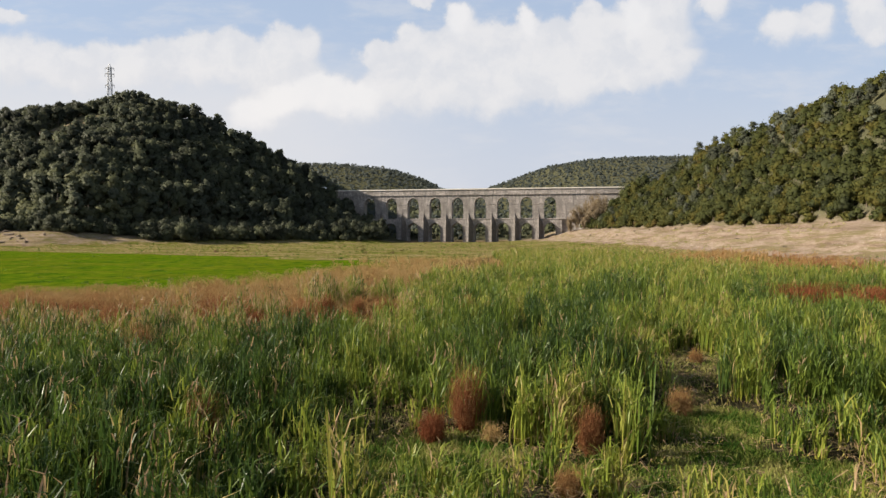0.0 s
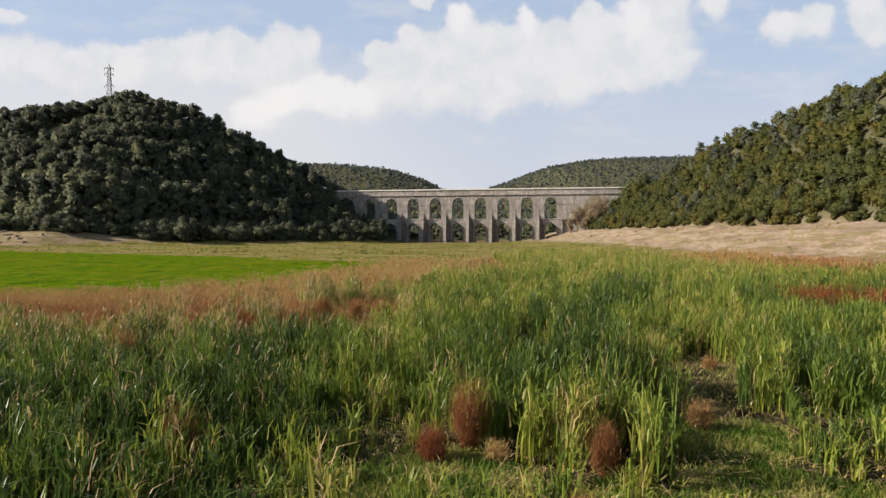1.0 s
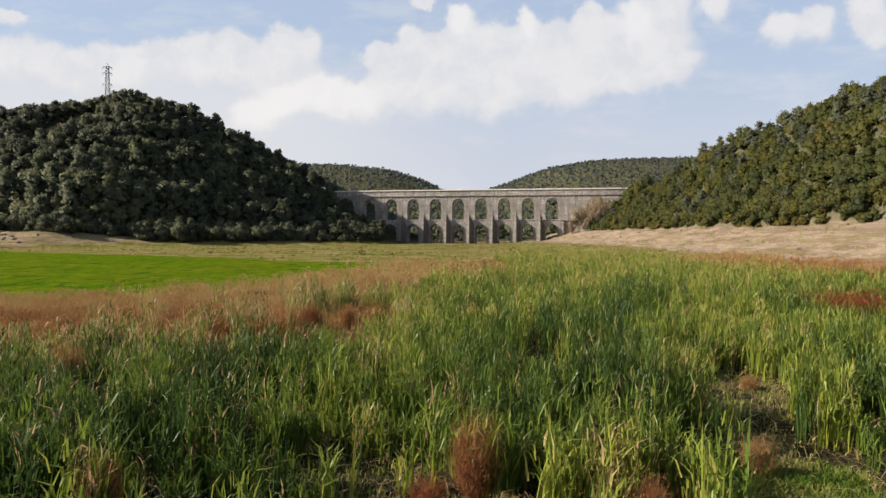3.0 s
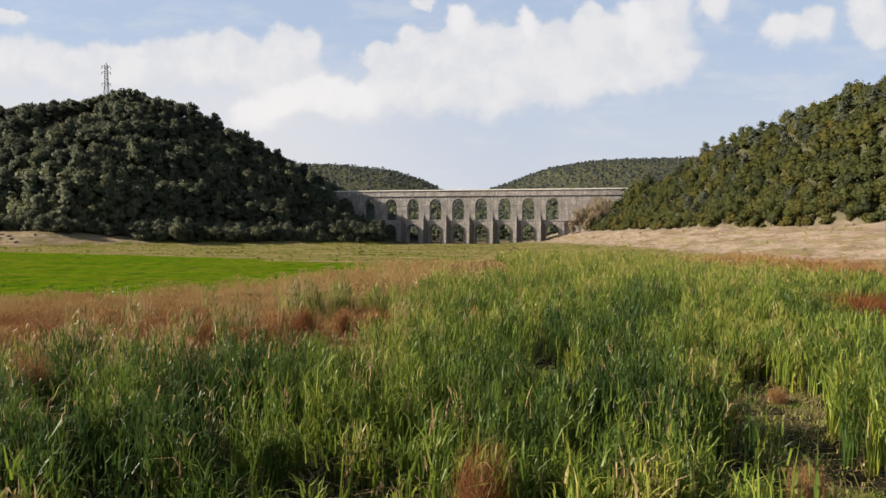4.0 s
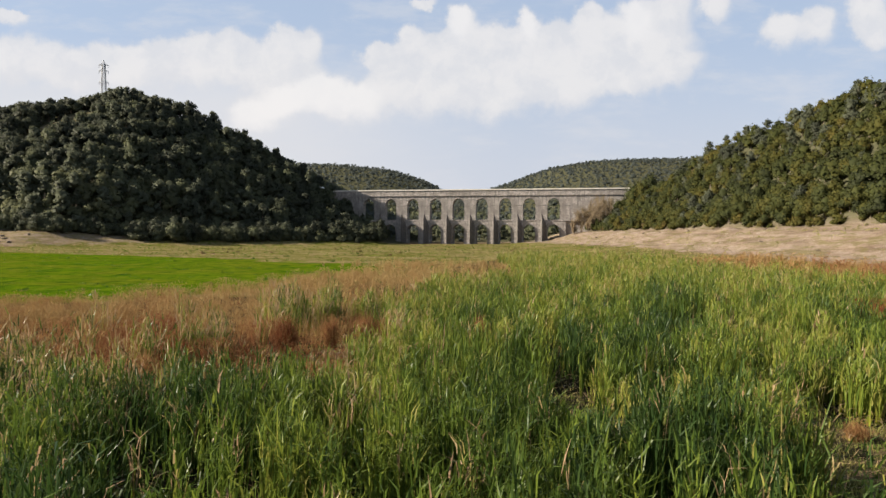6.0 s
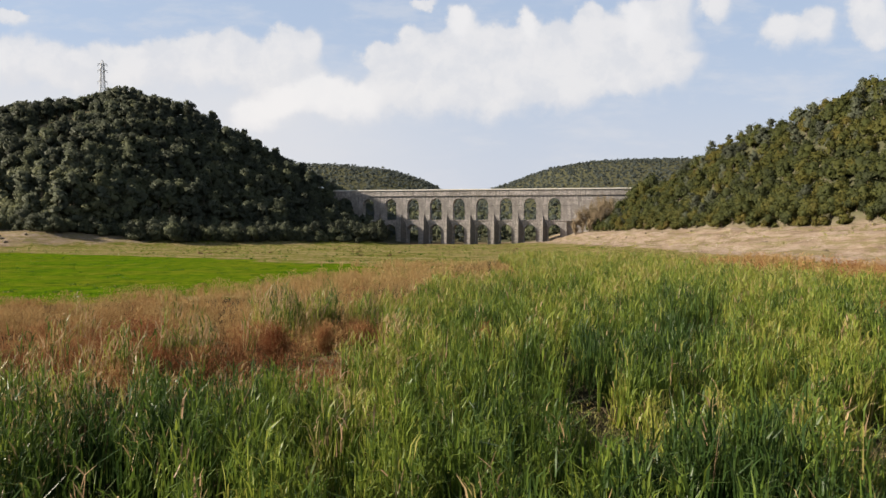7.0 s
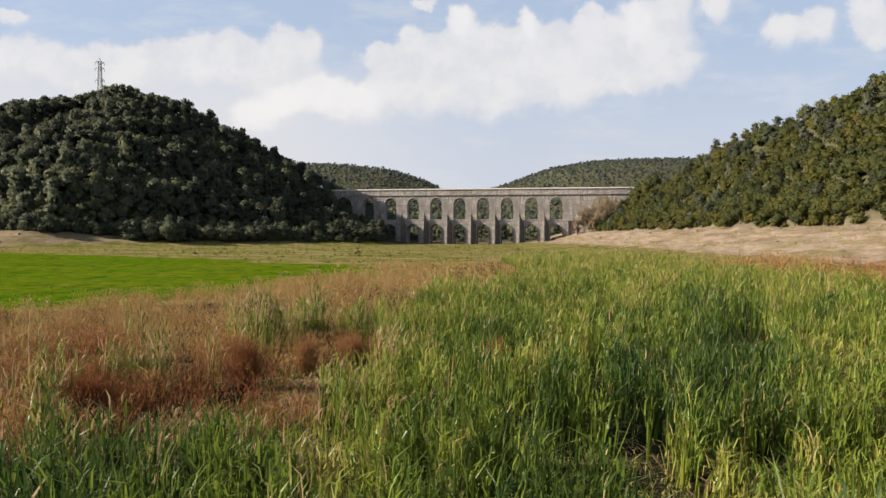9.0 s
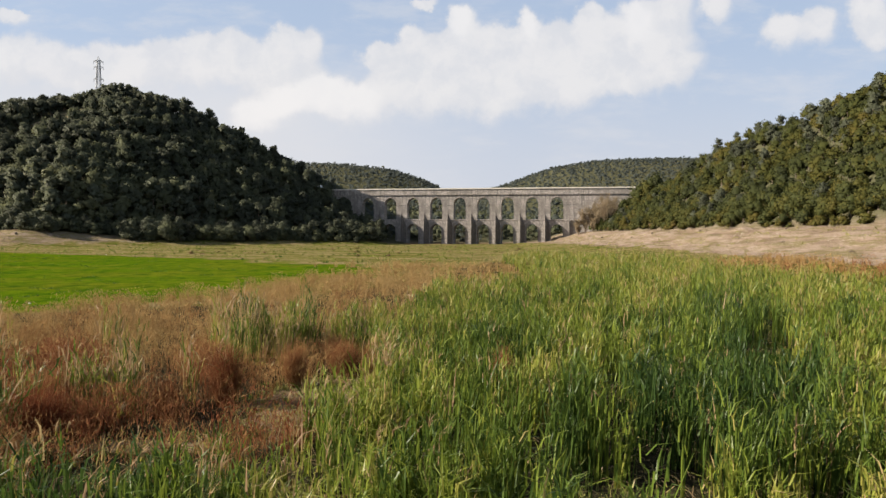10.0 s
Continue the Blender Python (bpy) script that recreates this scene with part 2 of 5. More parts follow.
def mat_stone(name="weathered_limestone", shade_mix=0.0):
    """Coursed limestone; the last argument mixes in the dark of a shaded flank."""
    m, n, s, _ = material(name, 0.9)
    pos = n.node("ShaderNodeTexCoord").outputs["Object"]
    sep = n.node("ShaderNodeSeparateXYZ", {0: pos})
    flat = n.node("ShaderNodeCombineXYZ", {0: sep.outputs[0], 1: sep.outputs[2], 2: 0.0}).outputs[0]
    brick = n.node("ShaderNodeTexBrick", {"Vector": flat, "Color1": (0.3896, 0.3522, 0.3226, 1), "Color2": (0.2244, 0.2031, 0.1875, 1), "Mortar": (0.1417, 0.1268, 0.1150, 1), "Scale": 1.0, "Mortar Size": 0.03, "Brick Width": 1.15, "Row Height": 0.55})
    a, b = n.noise(pos, 0.12, 6.0, 0.62), n.noise(pos, 1.3, 5.0)
    streakv = n.node("ShaderNodeMapping", {0: pos, 3: (0.9, 0.9, 0.10)}).outputs[0]
    run = n.noise(streakv, 1.0, 5.0, 0.6)
    col = n.mix(n.span(a.outputs[0], 0.42, 0.68), brick.outputs[0], (0.1771, 0.1596, 0.1438))
    col = n.mix(n.math("MULTIPLY", n.span(run.outputs[0], 0.48, 0.66), 0.8), col, (0.1182, 0.1080, 0.1000))
    col = n.mix(n.math("MULTIPLY", n.span(b.outputs[0], 0.55, 0.75), 0.35), col, (0.5904, 0.5400, 0.4875))
    col = n.mix(n.math("MULTIPLY", n.span(b.outputs[0], 0.25, 0.5), shade_mix), col, (0.0544, 0.0510, 0.0461))
    n.put(s.inputs["Base Color"], col)
    bump(n, s, n.math("ADD", brick.outputs[1], b.outputs[0]), 0.5, 0.12)
    return m


def plain(name, c1, c2, scale, rough=0.85, metal=0.0):
    m, n, s, _ = material(name, rough)
    pos = n.node("ShaderNodeTexCoord").outputs["Object"]
    a, b = n.noise(pos, scale, 5.0), n.noise(pos, scale * 7, 4.0)
    f = n.math("ADD", n.math("MULTIPLY", a.outputs[0], 0.6), n.math("MULTIPLY", b.outputs[0], 0.4))
    n.put(s.inputs["Base Color"], n.mix(n.span(f, 0.35, 0.65), c1, c2))
    s.inputs["Metallic"].default_value = metal
    bump(n, s, f, 0.4, 0.03)
    return m


GROUND = mat_ground()
REED = mat_reed()
STONE = mat_stone()
SHADED_STONE = mat_stone("shaded_limestone", 0.75)
COPING = plain("pale_coping_stone", (0.5168, 0.4755, 0.4134), (0.6822, 0.6408, 0.5685), 0.8)
PLASTER = plain("pale_dome_render", (0.5685, 0.5581, 0.5168), (0.7442, 0.7339, 0.6925), 1.2)
STEEL = plain("galvanised_steel", (0.20, 0.21, 0.22), (0.32, 0.33, 0.34), 2.0, 0.6, 0.0)
BARK = plain("bark", (0.0775, 0.0568, 0.0393), (0.1654, 0.1292, 0.0930), 3.0)
OAK = leafy("broadleaf_foliage", [(0.0, (0.0253, 0.0298, 0.0165)), (0.18, (0.0331, 0.0386, 0.0183)), (0.4, (0.0481, 0.0558, 0.0182)), (0.6, (0.0703, 0.0673, 0.0175)), (0.82, (0.0914, 0.0750, 0.0210)), (1.0, (0.1057, 0.0673, 0.0326))], 0.34)
PINE = leafy("pine_foliage", [(0.0, (0.0327, 0.0371, 0.0282)), (0.3, (0.0536, 0.0593, 0.0417)), (0.6, (0.0921, 0.1025, 0.0668)), (1.0, (0.1264, 0.1367, 0.0891))], 0.42)
# oak greens greyed for woods that stand in shade and haze
SHADE_OAK = leafy("shade_oak_foliage", [(0.0, (0.0426, 0.0486, 0.0330)), (0.3, (0.0710, 0.0793, 0.0498)), (0.6, (0.1136, 0.1230, 0.0685)), (1.0, (0.1704, 0.1704, 0.0900))], 0.42)
# greyed, bluish leaf colours that carry the distance haze
HAZED = leafy("hazed_far_foliage", [(0.0, (0.0624, 0.0754, 0.0718)), (0.4, (0.0832, 0.0962, 0.0842)), (0.7, (0.0988, 0.1105, 0.0936)), (1.0, (0.1170, 0.1235, 0.1030))], 0.5)
WEED = leafy("dry_weed", [(0.0, (0.175, 0.048, 0.022)), (0.16, (0.130, 0.048, 0.022)), (0.35, (0.200, 0.082, 0.038)), (0.6, (0.240, 0.136, 0.056)), (1.0, (0.300, 0.205, 0.088))], 0.3, 0.9)
TURF = leafy("short_grass", [(0.0, (0.0300, 0.0700, 0.0090)), (0.25, (0.1100, 0.1500, 0.0280)), (0.5, (0.2100, 0.2150, 0.0580)), (1.0, (0.3000, 0.2550, 0.1240))], 0.35, 0.7)


# ---------------------------------------------------------------- mesh helpers
def mesh_of(name, verts, faces, mat, attrs=None, smooth=False, normals=None):
    """A mesh from arrays: faces is (n, 3) or (n, 4); normals, one a vertex, round off the shading of leaf masses."""
    me = bpy.data.meshes.new(name)
    verts, faces = np.asarray(verts, np.float32), np.asarray(faces, np.int32)
    k = faces.shape[1]
    me.vertices.add(len(verts))
    me.vertices.foreach_set("co", verts.ravel())
    me.loops.add(faces.size)
    me.loops.foreach_set("vertex_index", faces.ravel())
    me.polygons.add(len(faces))
    me.polygons.foreach_set("loop_start", np.arange(0, faces.size, k, dtype=np.int32))
    me.polygons.foreach_set("use_smooth", np.full(len(faces), smooth))
    for key, values in (attrs or {}).items():
        if np.ndim(values) == 1:
            me.attributes.new(key, "FLOAT", "POINT").data.foreach_set("value", np.asarray(values, np.float32))
        else:
            me.attributes.new(key, "FLOAT_COLOR", "POINT").data.foreach_set("color", np.asarray(values, np.float32).ravel())
    if normals is not None:
        me.polygons.foreach_set("use_smooth", np.ones(len(faces), bool))
        me.attributes.new("custom_normal", "FLOAT_VECTOR", "POINT").data.foreach_set("vector", np.asarray(normals, np.float32).ravel())
    me.materials.append(mat)
    me.update(calc_edges=True)
    return me


def part(name, bm, mat, parent, label=""):
    me = bpy.data.meshes.new(name)
    bm.to_mesh(me)
    bm.free()
    me.materials.append(mat)
    ob = new(name, me)
    ob.parent = parent
    return tagged(ob, label)


def step(a, b, x):
    t = np.clip((np.asarray(x, float) - a) / (b - a), 0, 1)
    return t * t * (3 - 2 * t)


def waves(x, y, seed, size):
    """Smooth uneven field, about -1 to 1, with bumps of that size."""
    r = np.random.default_rng(seed)
    total = 0
    for i in range(7):
        ang, ph, k = r.uniform(0, 6.283), r.uniform(0, 6.283), r.uniform(0.6, 1.9) * 6.283 / size
        warp = np.sin((x * math.cos(ang + 1.3) + y * math.sin(ang + 1.3)) * k * 0.63 + ph * 1.7)
        total = total + np.sin((x * math.cos(ang) + y * math.sin(ang)) * k + ph + 1.1 * warp)
    return total / 3.2


# ---------------------------------------------------------------- lie of the land
def foot_left(x, y):
    """Distance behind the foot of the western wooded hill."""
    x = np.where(x < -150, -150 - (x + 150) * 0.12, x)
    return (x + 170) * -0.590 + (y - 240) * 0.807


def height(x, y):
    x, y = np.asarray(x, float), np.asarray(y, float)
    z = 0.10 * waves(x, y, 3, 30) * step(30, 60, np.hypot(x, y))
    # eastern shore and hill
    zr = 1.5 * step(28, 50, x) + 5.5 * step(50, 77, x)
    ridge = np.interp(y, [0, 150, 190, 240, 283, 330, 385, 430, 700], [39, 39, 36.8, 36.2, 32.6, 24.2, 22.8, 24.5, 36])
    zr = zr + np.clip((x - 76) / 30, 0, 1.15) * (ridge - 7) + 0.8 * waves(x, y, 5, 26) * step(76, 90, x) + 0.35 * waves(x, y, 6, 12) * step(52, 62, x)
    zr = zr + 0.25 * waves(x, y * 0.4, 16, 7) * step(54, 60, x) * (1 - step(72, 80, x))
    # western shore and hill
    q = foot_left(x, y)
    top = np.interp(x, [-600, -255, -215, -180, -158, -132, -99, -83, -63, -47, -33, -18], [63, 69.5, 72, 78, 74, 61, 45.5, 36, 20.5, 8, 2.5, 0])
    edge = 1 - step(-46, -16, x)
    qr = np.maximum(foot_left(x, 368.0), 12)
    t = np.clip(q / qr, 0, 1)
    zl = edge * 4.0 * step(-34, 0, q) + np.maximum(top - 4 * edge, 0) * t ** 0.75
    zl = zl + 2.2 * step(-122, -155, x) * step(-32, -5, q) * (1 - step(0, 40, q)) + 1.2 * waves(x, y, 9, 34) * step(5, 40, q) * edge + 0.3 * waves(x, y, 10, 11) * step(-25, -8, q) * edge
    # wooded country behind the aqueduct
    fl = np.interp(x, [-700, -204, -132, -68, -27, 9, 40, 75], [94, 91, 89, 82, 69, 50, 36, 32])
    fr = np.interp(x, [20, 75, 114, 173, 242, 310, 420, 900], [33, 70, 84, 106, 118, 122, 123, 114])
    back = np.maximum(fl * step(400, 900, y), fr * step(430, 1100, y)) + 9 * step(385, 440, y)
    back = back * (1 - 0.6 * step(1300, 2600, y))
    return np.maximum(np.maximum(z + zr, z + zl), back)


# open patches in the reeds: centre, half length, half width, turn
CLEARINGS = [(25.2, 39.6, 4.5, 1.6, 0), (6.6, 30.0, 0.7, 0.9, 0), (2.4, 28.4, 0.6, 0.6, 0), (-0.2, 13.9, 2.0, 2.0, 0), (6.2, 12.4, 2.5, 2.5, 10), (6.9, 16.4, 1.7, 2.2, 0), (9.4, 23.6, 1.4, 3.2, -25), (3.0, 26.6, 1.2, 2.4, -8), (-4.0, 35.0, 1.9, 3.4, 0), (-7.0, 31.0, 2.4, 0.8, 5), (12.9, 43.2, 1.1, 1.2, 0), (3.3, 13.1, 0.7, 0.8, 0), (-5.2, 13.2, 0.6, 0.7, 0),
             (15.8, 46.2, 1.8, 3.2, 0), (7.5, 19.8, 1.1, 1.8, -10), (11.6, 39.5, 1.25, 5.0, -24), (-2.4, 16.9, 2.2, 1.0, 0)]
# stands of short, thin reeds
SHORT = [(3.2, 23.6, 1.2, 1.6, 0), (-2.6, 18.5, 2.6, 1.0, 0), (6.2, 25.4, 2.6, 2.2, 0), (-4.8, 28.2, 5.0, 2.0, 0), (13.6, 34.5, 2.6, 6.5, -15), (24.0, 37.0, 7.0, 3.0, 0), (-3.4, 14.6, 1.8, 1.2, 0), (3.0, 10.5, 5.5, 3.2, 0), (8.5, 24.5, 3.0, 2.5, 0), (8.5, 15.0, 4.5, 3.5, 0), (-1.5, 11.0, 3.0, 2.0, 0)]


TALL = [(-6.8, 41.8, 2.6, 3.2, 0), (6.2, 31.4, 2.2, 2.2, 0), (14.2, 49.6, 1.8, 2.2, 0), (1.5, 29.5, 1.4, 1.2, 0), (5.2, 19.4, 1.2, 2.4, 0), (9.7, 38.0, 1.0, 4.0, -24), (-4.6, 17.4, 1.8, 2.6, 0), (4.3, 19.0, 1.5, 2.6, 0), (-3.6, 22.5, 2.0, 1.4, 0), (1.2, 23.0, 1.6, 1.2, 0)]
RIMS = [(cx, cy, a + 1.1, b + 1.1, turn) for cx, cy, a, b, turn in CLEARINGS if cy < 25 and (cx > 2 or cy < 15) and not 16 < cy < 20] + [(13.8, 34.5, 2.6, 6.5, -15), (6.2, 25.4, 2.6, 2.2, 0)]
SANDY = [(-4.0, 35.0, 1.7, 3.2, 0), (-7.0, 31.0, 2.0, 0.6, 5)]
DIRT = [(9.4, 23.6, 1.5, 3.2, -25), (7.5, 19.8, 1.1, 1.8, -10)]
BARE = [(12.9, 43.2, 0.9, 1.1, 0), (9.4, 23.6, 1.4, 3.2, -25), (6.6, 30.0, 0.7, 0.9, 0), (2.4, 28.4, 0.6, 0.6, 0), (-4.0, 35.0, 1.9, 3.4, 0), (-7.0, 31.0, 2.4, 0.8, 5), (7.5, 19.4, 1.1, 2.2, -10), (-2.4, 16.9, 2.2, 1.0, 0), (7.2, 19.8, 0.9, 1.6, 0), (15.8, 46.2, 1.8, 3.2, 0), (3.0, 26.6, 1.2, 2.4, -8)]


def openness(x, y, places=CLEARINGS):
    o = np.zeros(np.shape(x))
    for cx, cy, a, b, turn in places:
        w = radians(turn)
        dx, dy = x - cx, y - cy
        u, v = dx * math.cos(w) + dy * math.sin(w), -dx * math.sin(w) + dy * math.cos(w)
        o = np.maximum(o, 1 - step(0.75, 1.15, np.hypot(u / a, v / b) + 0.18 * waves(x, y, 71, 2.2)))
    return o


def zones(x, y):
    """Olive sward, bright meadow and dark reed bed cover, each 0 to 1."""
    q = foot_left(x, y)
    wob = 3.5 * waves(x, y, 21, 24)
    near = np.interp(x, [-300, -100, -31, -18, -9], [37, 40, 46, 63, 94])
    far = np.interp(x, [-300, -125, -46, -9], [205, 180, 136, 108])
    meadow = step(-3, 3, y - near + wob * 0.7) * step(-7, 7, far - y + wob) * step(-6, -12, x)
    shore = np.interp(y, [0, 65, 145, 263, 340], [46, 46, 54, 52, 44])
    olive = step(-3, 6, shore - x + wob) * step(-6, -20, q + wob * 1.2 + 13 * step(-105, -140, x))
    olive = olive * (1 - openness(x, y, SANDY)) * (1 - 0.5 * openness(x, y, DIRT))
    olive = np.maximum(olive, 0.46 * (x < -90) * step(-40, -25, q))
    # some bare gaps keep this dark colour for the shade of tall reeds
    dark_bed = olive * (1 - 0.9 * openness(x, y) * (1 - openness(x, y, BARE) * ((x < 4) | (y > 17.8)))) * step(4, -6, y - np.interp(x, [-5, 5, 20, 45], [75, 120, 150, 130]) + 5 * waves(x, y, 84, 16)) * step(-3, 3, x - np.interp(y, [0, 40, 60, 90, 150], [-200, -60, -10, -6, 0])) * (1 - step(31, 35, x) * step(48, 56, y))
    return olive, meadow, dark_bed


def graded(stops):
    """Grid lines: (start, end, step) runs."""
    line = [np.arange(a, b, s) for a, b, s in stops]
    return np.concatenate(line + [[stops[-1][1]]])


def make_ground():
    xs = graded([(-2600, -700, 95), (-700, -270, 18), (-270, -70, 3.2), (-70, -16, 2.0), (-16, 16, 0.7), (16, 30, 2.0), (30, 115, 1.4), (115, 480, 9), (480, 2600, 106)])
    ys = graded([(-600, -20, 29), (-20, 5, 1.6), (5, 50, 0.7), (50, 120, 2.4), (120, 300, 2.4), (300, 420, 2.8), (420, 1200, 12), (1200, 4200, 120)])
    gx, gy = np.meshgrid(xs, ys)
    gx, gy = gx.ravel(), gy.ravel()
    z = height(gx, gy)
    w, h = len(xs), len(ys)
    i = (np.arange(h - 1)[:, None] * w + np.arange(w - 1)[None]).ravel()
    faces = np.stack([i, i + 1, i + 1 + w, i + w], 1)
    olive, meadow, dark_bed = zones(gx, gy)
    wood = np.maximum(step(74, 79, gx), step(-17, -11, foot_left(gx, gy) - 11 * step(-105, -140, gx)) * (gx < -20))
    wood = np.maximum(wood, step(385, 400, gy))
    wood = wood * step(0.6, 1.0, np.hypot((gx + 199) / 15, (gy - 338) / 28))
    me = mesh_of("ground", np.stack([gx, gy, z], 1), faces, GROUND, {"zone": np.stack([olive, meadow, dark_bed, np.ones_like(dark_bed)], 1), "wood": wood}, True)
    tagged(new("ground", me), "dry reservoir bed with olive sward, bright meadow and silt banks", "ground", kind="structure")


make_ground()


# ---------------------------------------------------------------- aqueduct
BAY = 13.0
AQ_POSE = pose(-42.95, 370, 0, 0, 0, -11.3)      # local x along the wall, centre of the first full bay at 0; front faces -y


def arcade_bay(width, z0, z1, arch_w, z_open, z_spring, depth, steps=12):
    """One bay of an arcade: wall with a round-headed opening right through it."""
    bm = bmesh.new()
    r = arch_w / 2
    inner = [(-r, z_open), (-r, z_spring)]
    inner += [(-r * math.cos(math.pi * i / steps), z_spring + 1.12 * r * math.sin(math.pi * i / steps)) for i in range(1, steps)]
    inner += [(r, z_spring), (r, z_open)]
    outer = [(-width / 2, z_open), (-width / 2, z_spring)]
    outer += [(-width / 2 + width * i / steps, z1) for i in range(1, steps)]
    outer += [(width / 2, z_spring), (width / 2, z_open)]
    outer[1] = (-width / 2, z1)
    outer[-2] = (width / 2, z1)
    rows = []
    for y in (0.0, depth):
        rows.append(([bm.verts.new((x, y, z)) for x, z in inner], [bm.verts.new((x, y, z)) for x, z in outer]))
    n = len(inner)
    for i in range(n - 1):
        bm.faces.new((rows[0][0][i], rows[0][1][i], rows[0][1][i + 1], rows[0][0][i + 1]))
        bm.faces.new((rows[1][0][i], rows[1][0][i + 1], rows[1][1][i + 1], rows[1][1][i]))
        bm.faces.new((rows[0][0][i], rows[0][0][i + 1], rows[1][0][i + 1], rows[1][0][i]))
        bm.faces.new((rows[0][1][i], rows[1][1][i], rows[1][1][i + 1], rows[0][1][i + 1]))
    for i in (0, n - 1):
        bm.faces.new((rows[0][0][i], rows[1][0][i], rows[1][1][i], rows[0][1][i]))
    if z_open > z0 + 0.01:      # sill below the opening
        box(bm, -width / 2, width / 2, 0, depth, z0, z_open - 0.002)
    bmesh.ops.recalc_face_normals(bm, faces=bm.faces)
    return bm


def box(bm, x0, x1, y0, y1, z0, z1):
    v = [bm.verts.new((x, y, z)) for z in (z0, z1) for x, y in ((x0, y0), (x1, y0), (x1, y1), (x0, y1))]
    for f in ((0, 3, 2, 1), (4, 5, 6, 7), (0, 1, 5, 4), (1, 2, 6, 5), (2, 3, 7, 6), (3, 0, 4, 7)):
        bm.faces.new([v[i] for i in f])
    return v


def shared(name, me, parent, m):
    ob = new(name, me)
    ob.parent = parent
    ob.matrix_basis = m
    return ob


def arch_ring(radius, z_spring, thick, y0, y1, rise=1.12, steps=14):
    bm = bmesh.new()
    rows = []
    for i in range(steps + 1):
        a = math.pi * i / steps
        row = []
        for rr in (radius - 0.05, radius + thick):
            for y in (y0, y1):
                row.append(bm.verts.new((-rr * math.cos(a), y, z_spring + rise * rr * math.sin(a))))
        rows.append(row)
    for p, q in zip(rows, rows[1:]):
        for a, b in ((0, 2), (2, 3), (3, 1), (1, 0)):
            bm.faces.new((p[a], p[b], q[b], q[a]))
    for row in (rows[0], rows[-1]):
        bm.faces.new((row[0], row[2], row[3], row[1]))
    bmesh.ops.recalc_face_normals(bm, faces=bm.faces)
    return bm


def buttress(left, nose, right, out, z_body, z_tip):
    """Pointed cutwater: steep on one flank, splayed on the other, with a cap that leans back on the wall."""
    bm = bmesh.new()
    pts = [(left, 0), (nose, -out), (right, 0)]
    low = [bm.verts.new((x, y * 1.06, -1.5)) for x, y in pts]
    top = [bm.verts.new((x, y, z)) for (x, y), z in zip(pts, (z_body + 1.0, z_body + 2.2, z_body - 1.0))]
    tip = bm.verts.new((left + 0.1, 0, z_tip))
    for i in (0, 1):
        bm.faces.new((low[i], low[i + 1], top[i + 1], top[i]))
        bm.faces.new((top[i], top[i + 1], tip))
    bm.faces.new((low[2], low[0], top[0], tip, top[2]))
    bm.faces.new((low[0], low[2], low[1]))
    bmesh.ops.recalc_face_normals(bm, faces=bm.faces)
    return bm


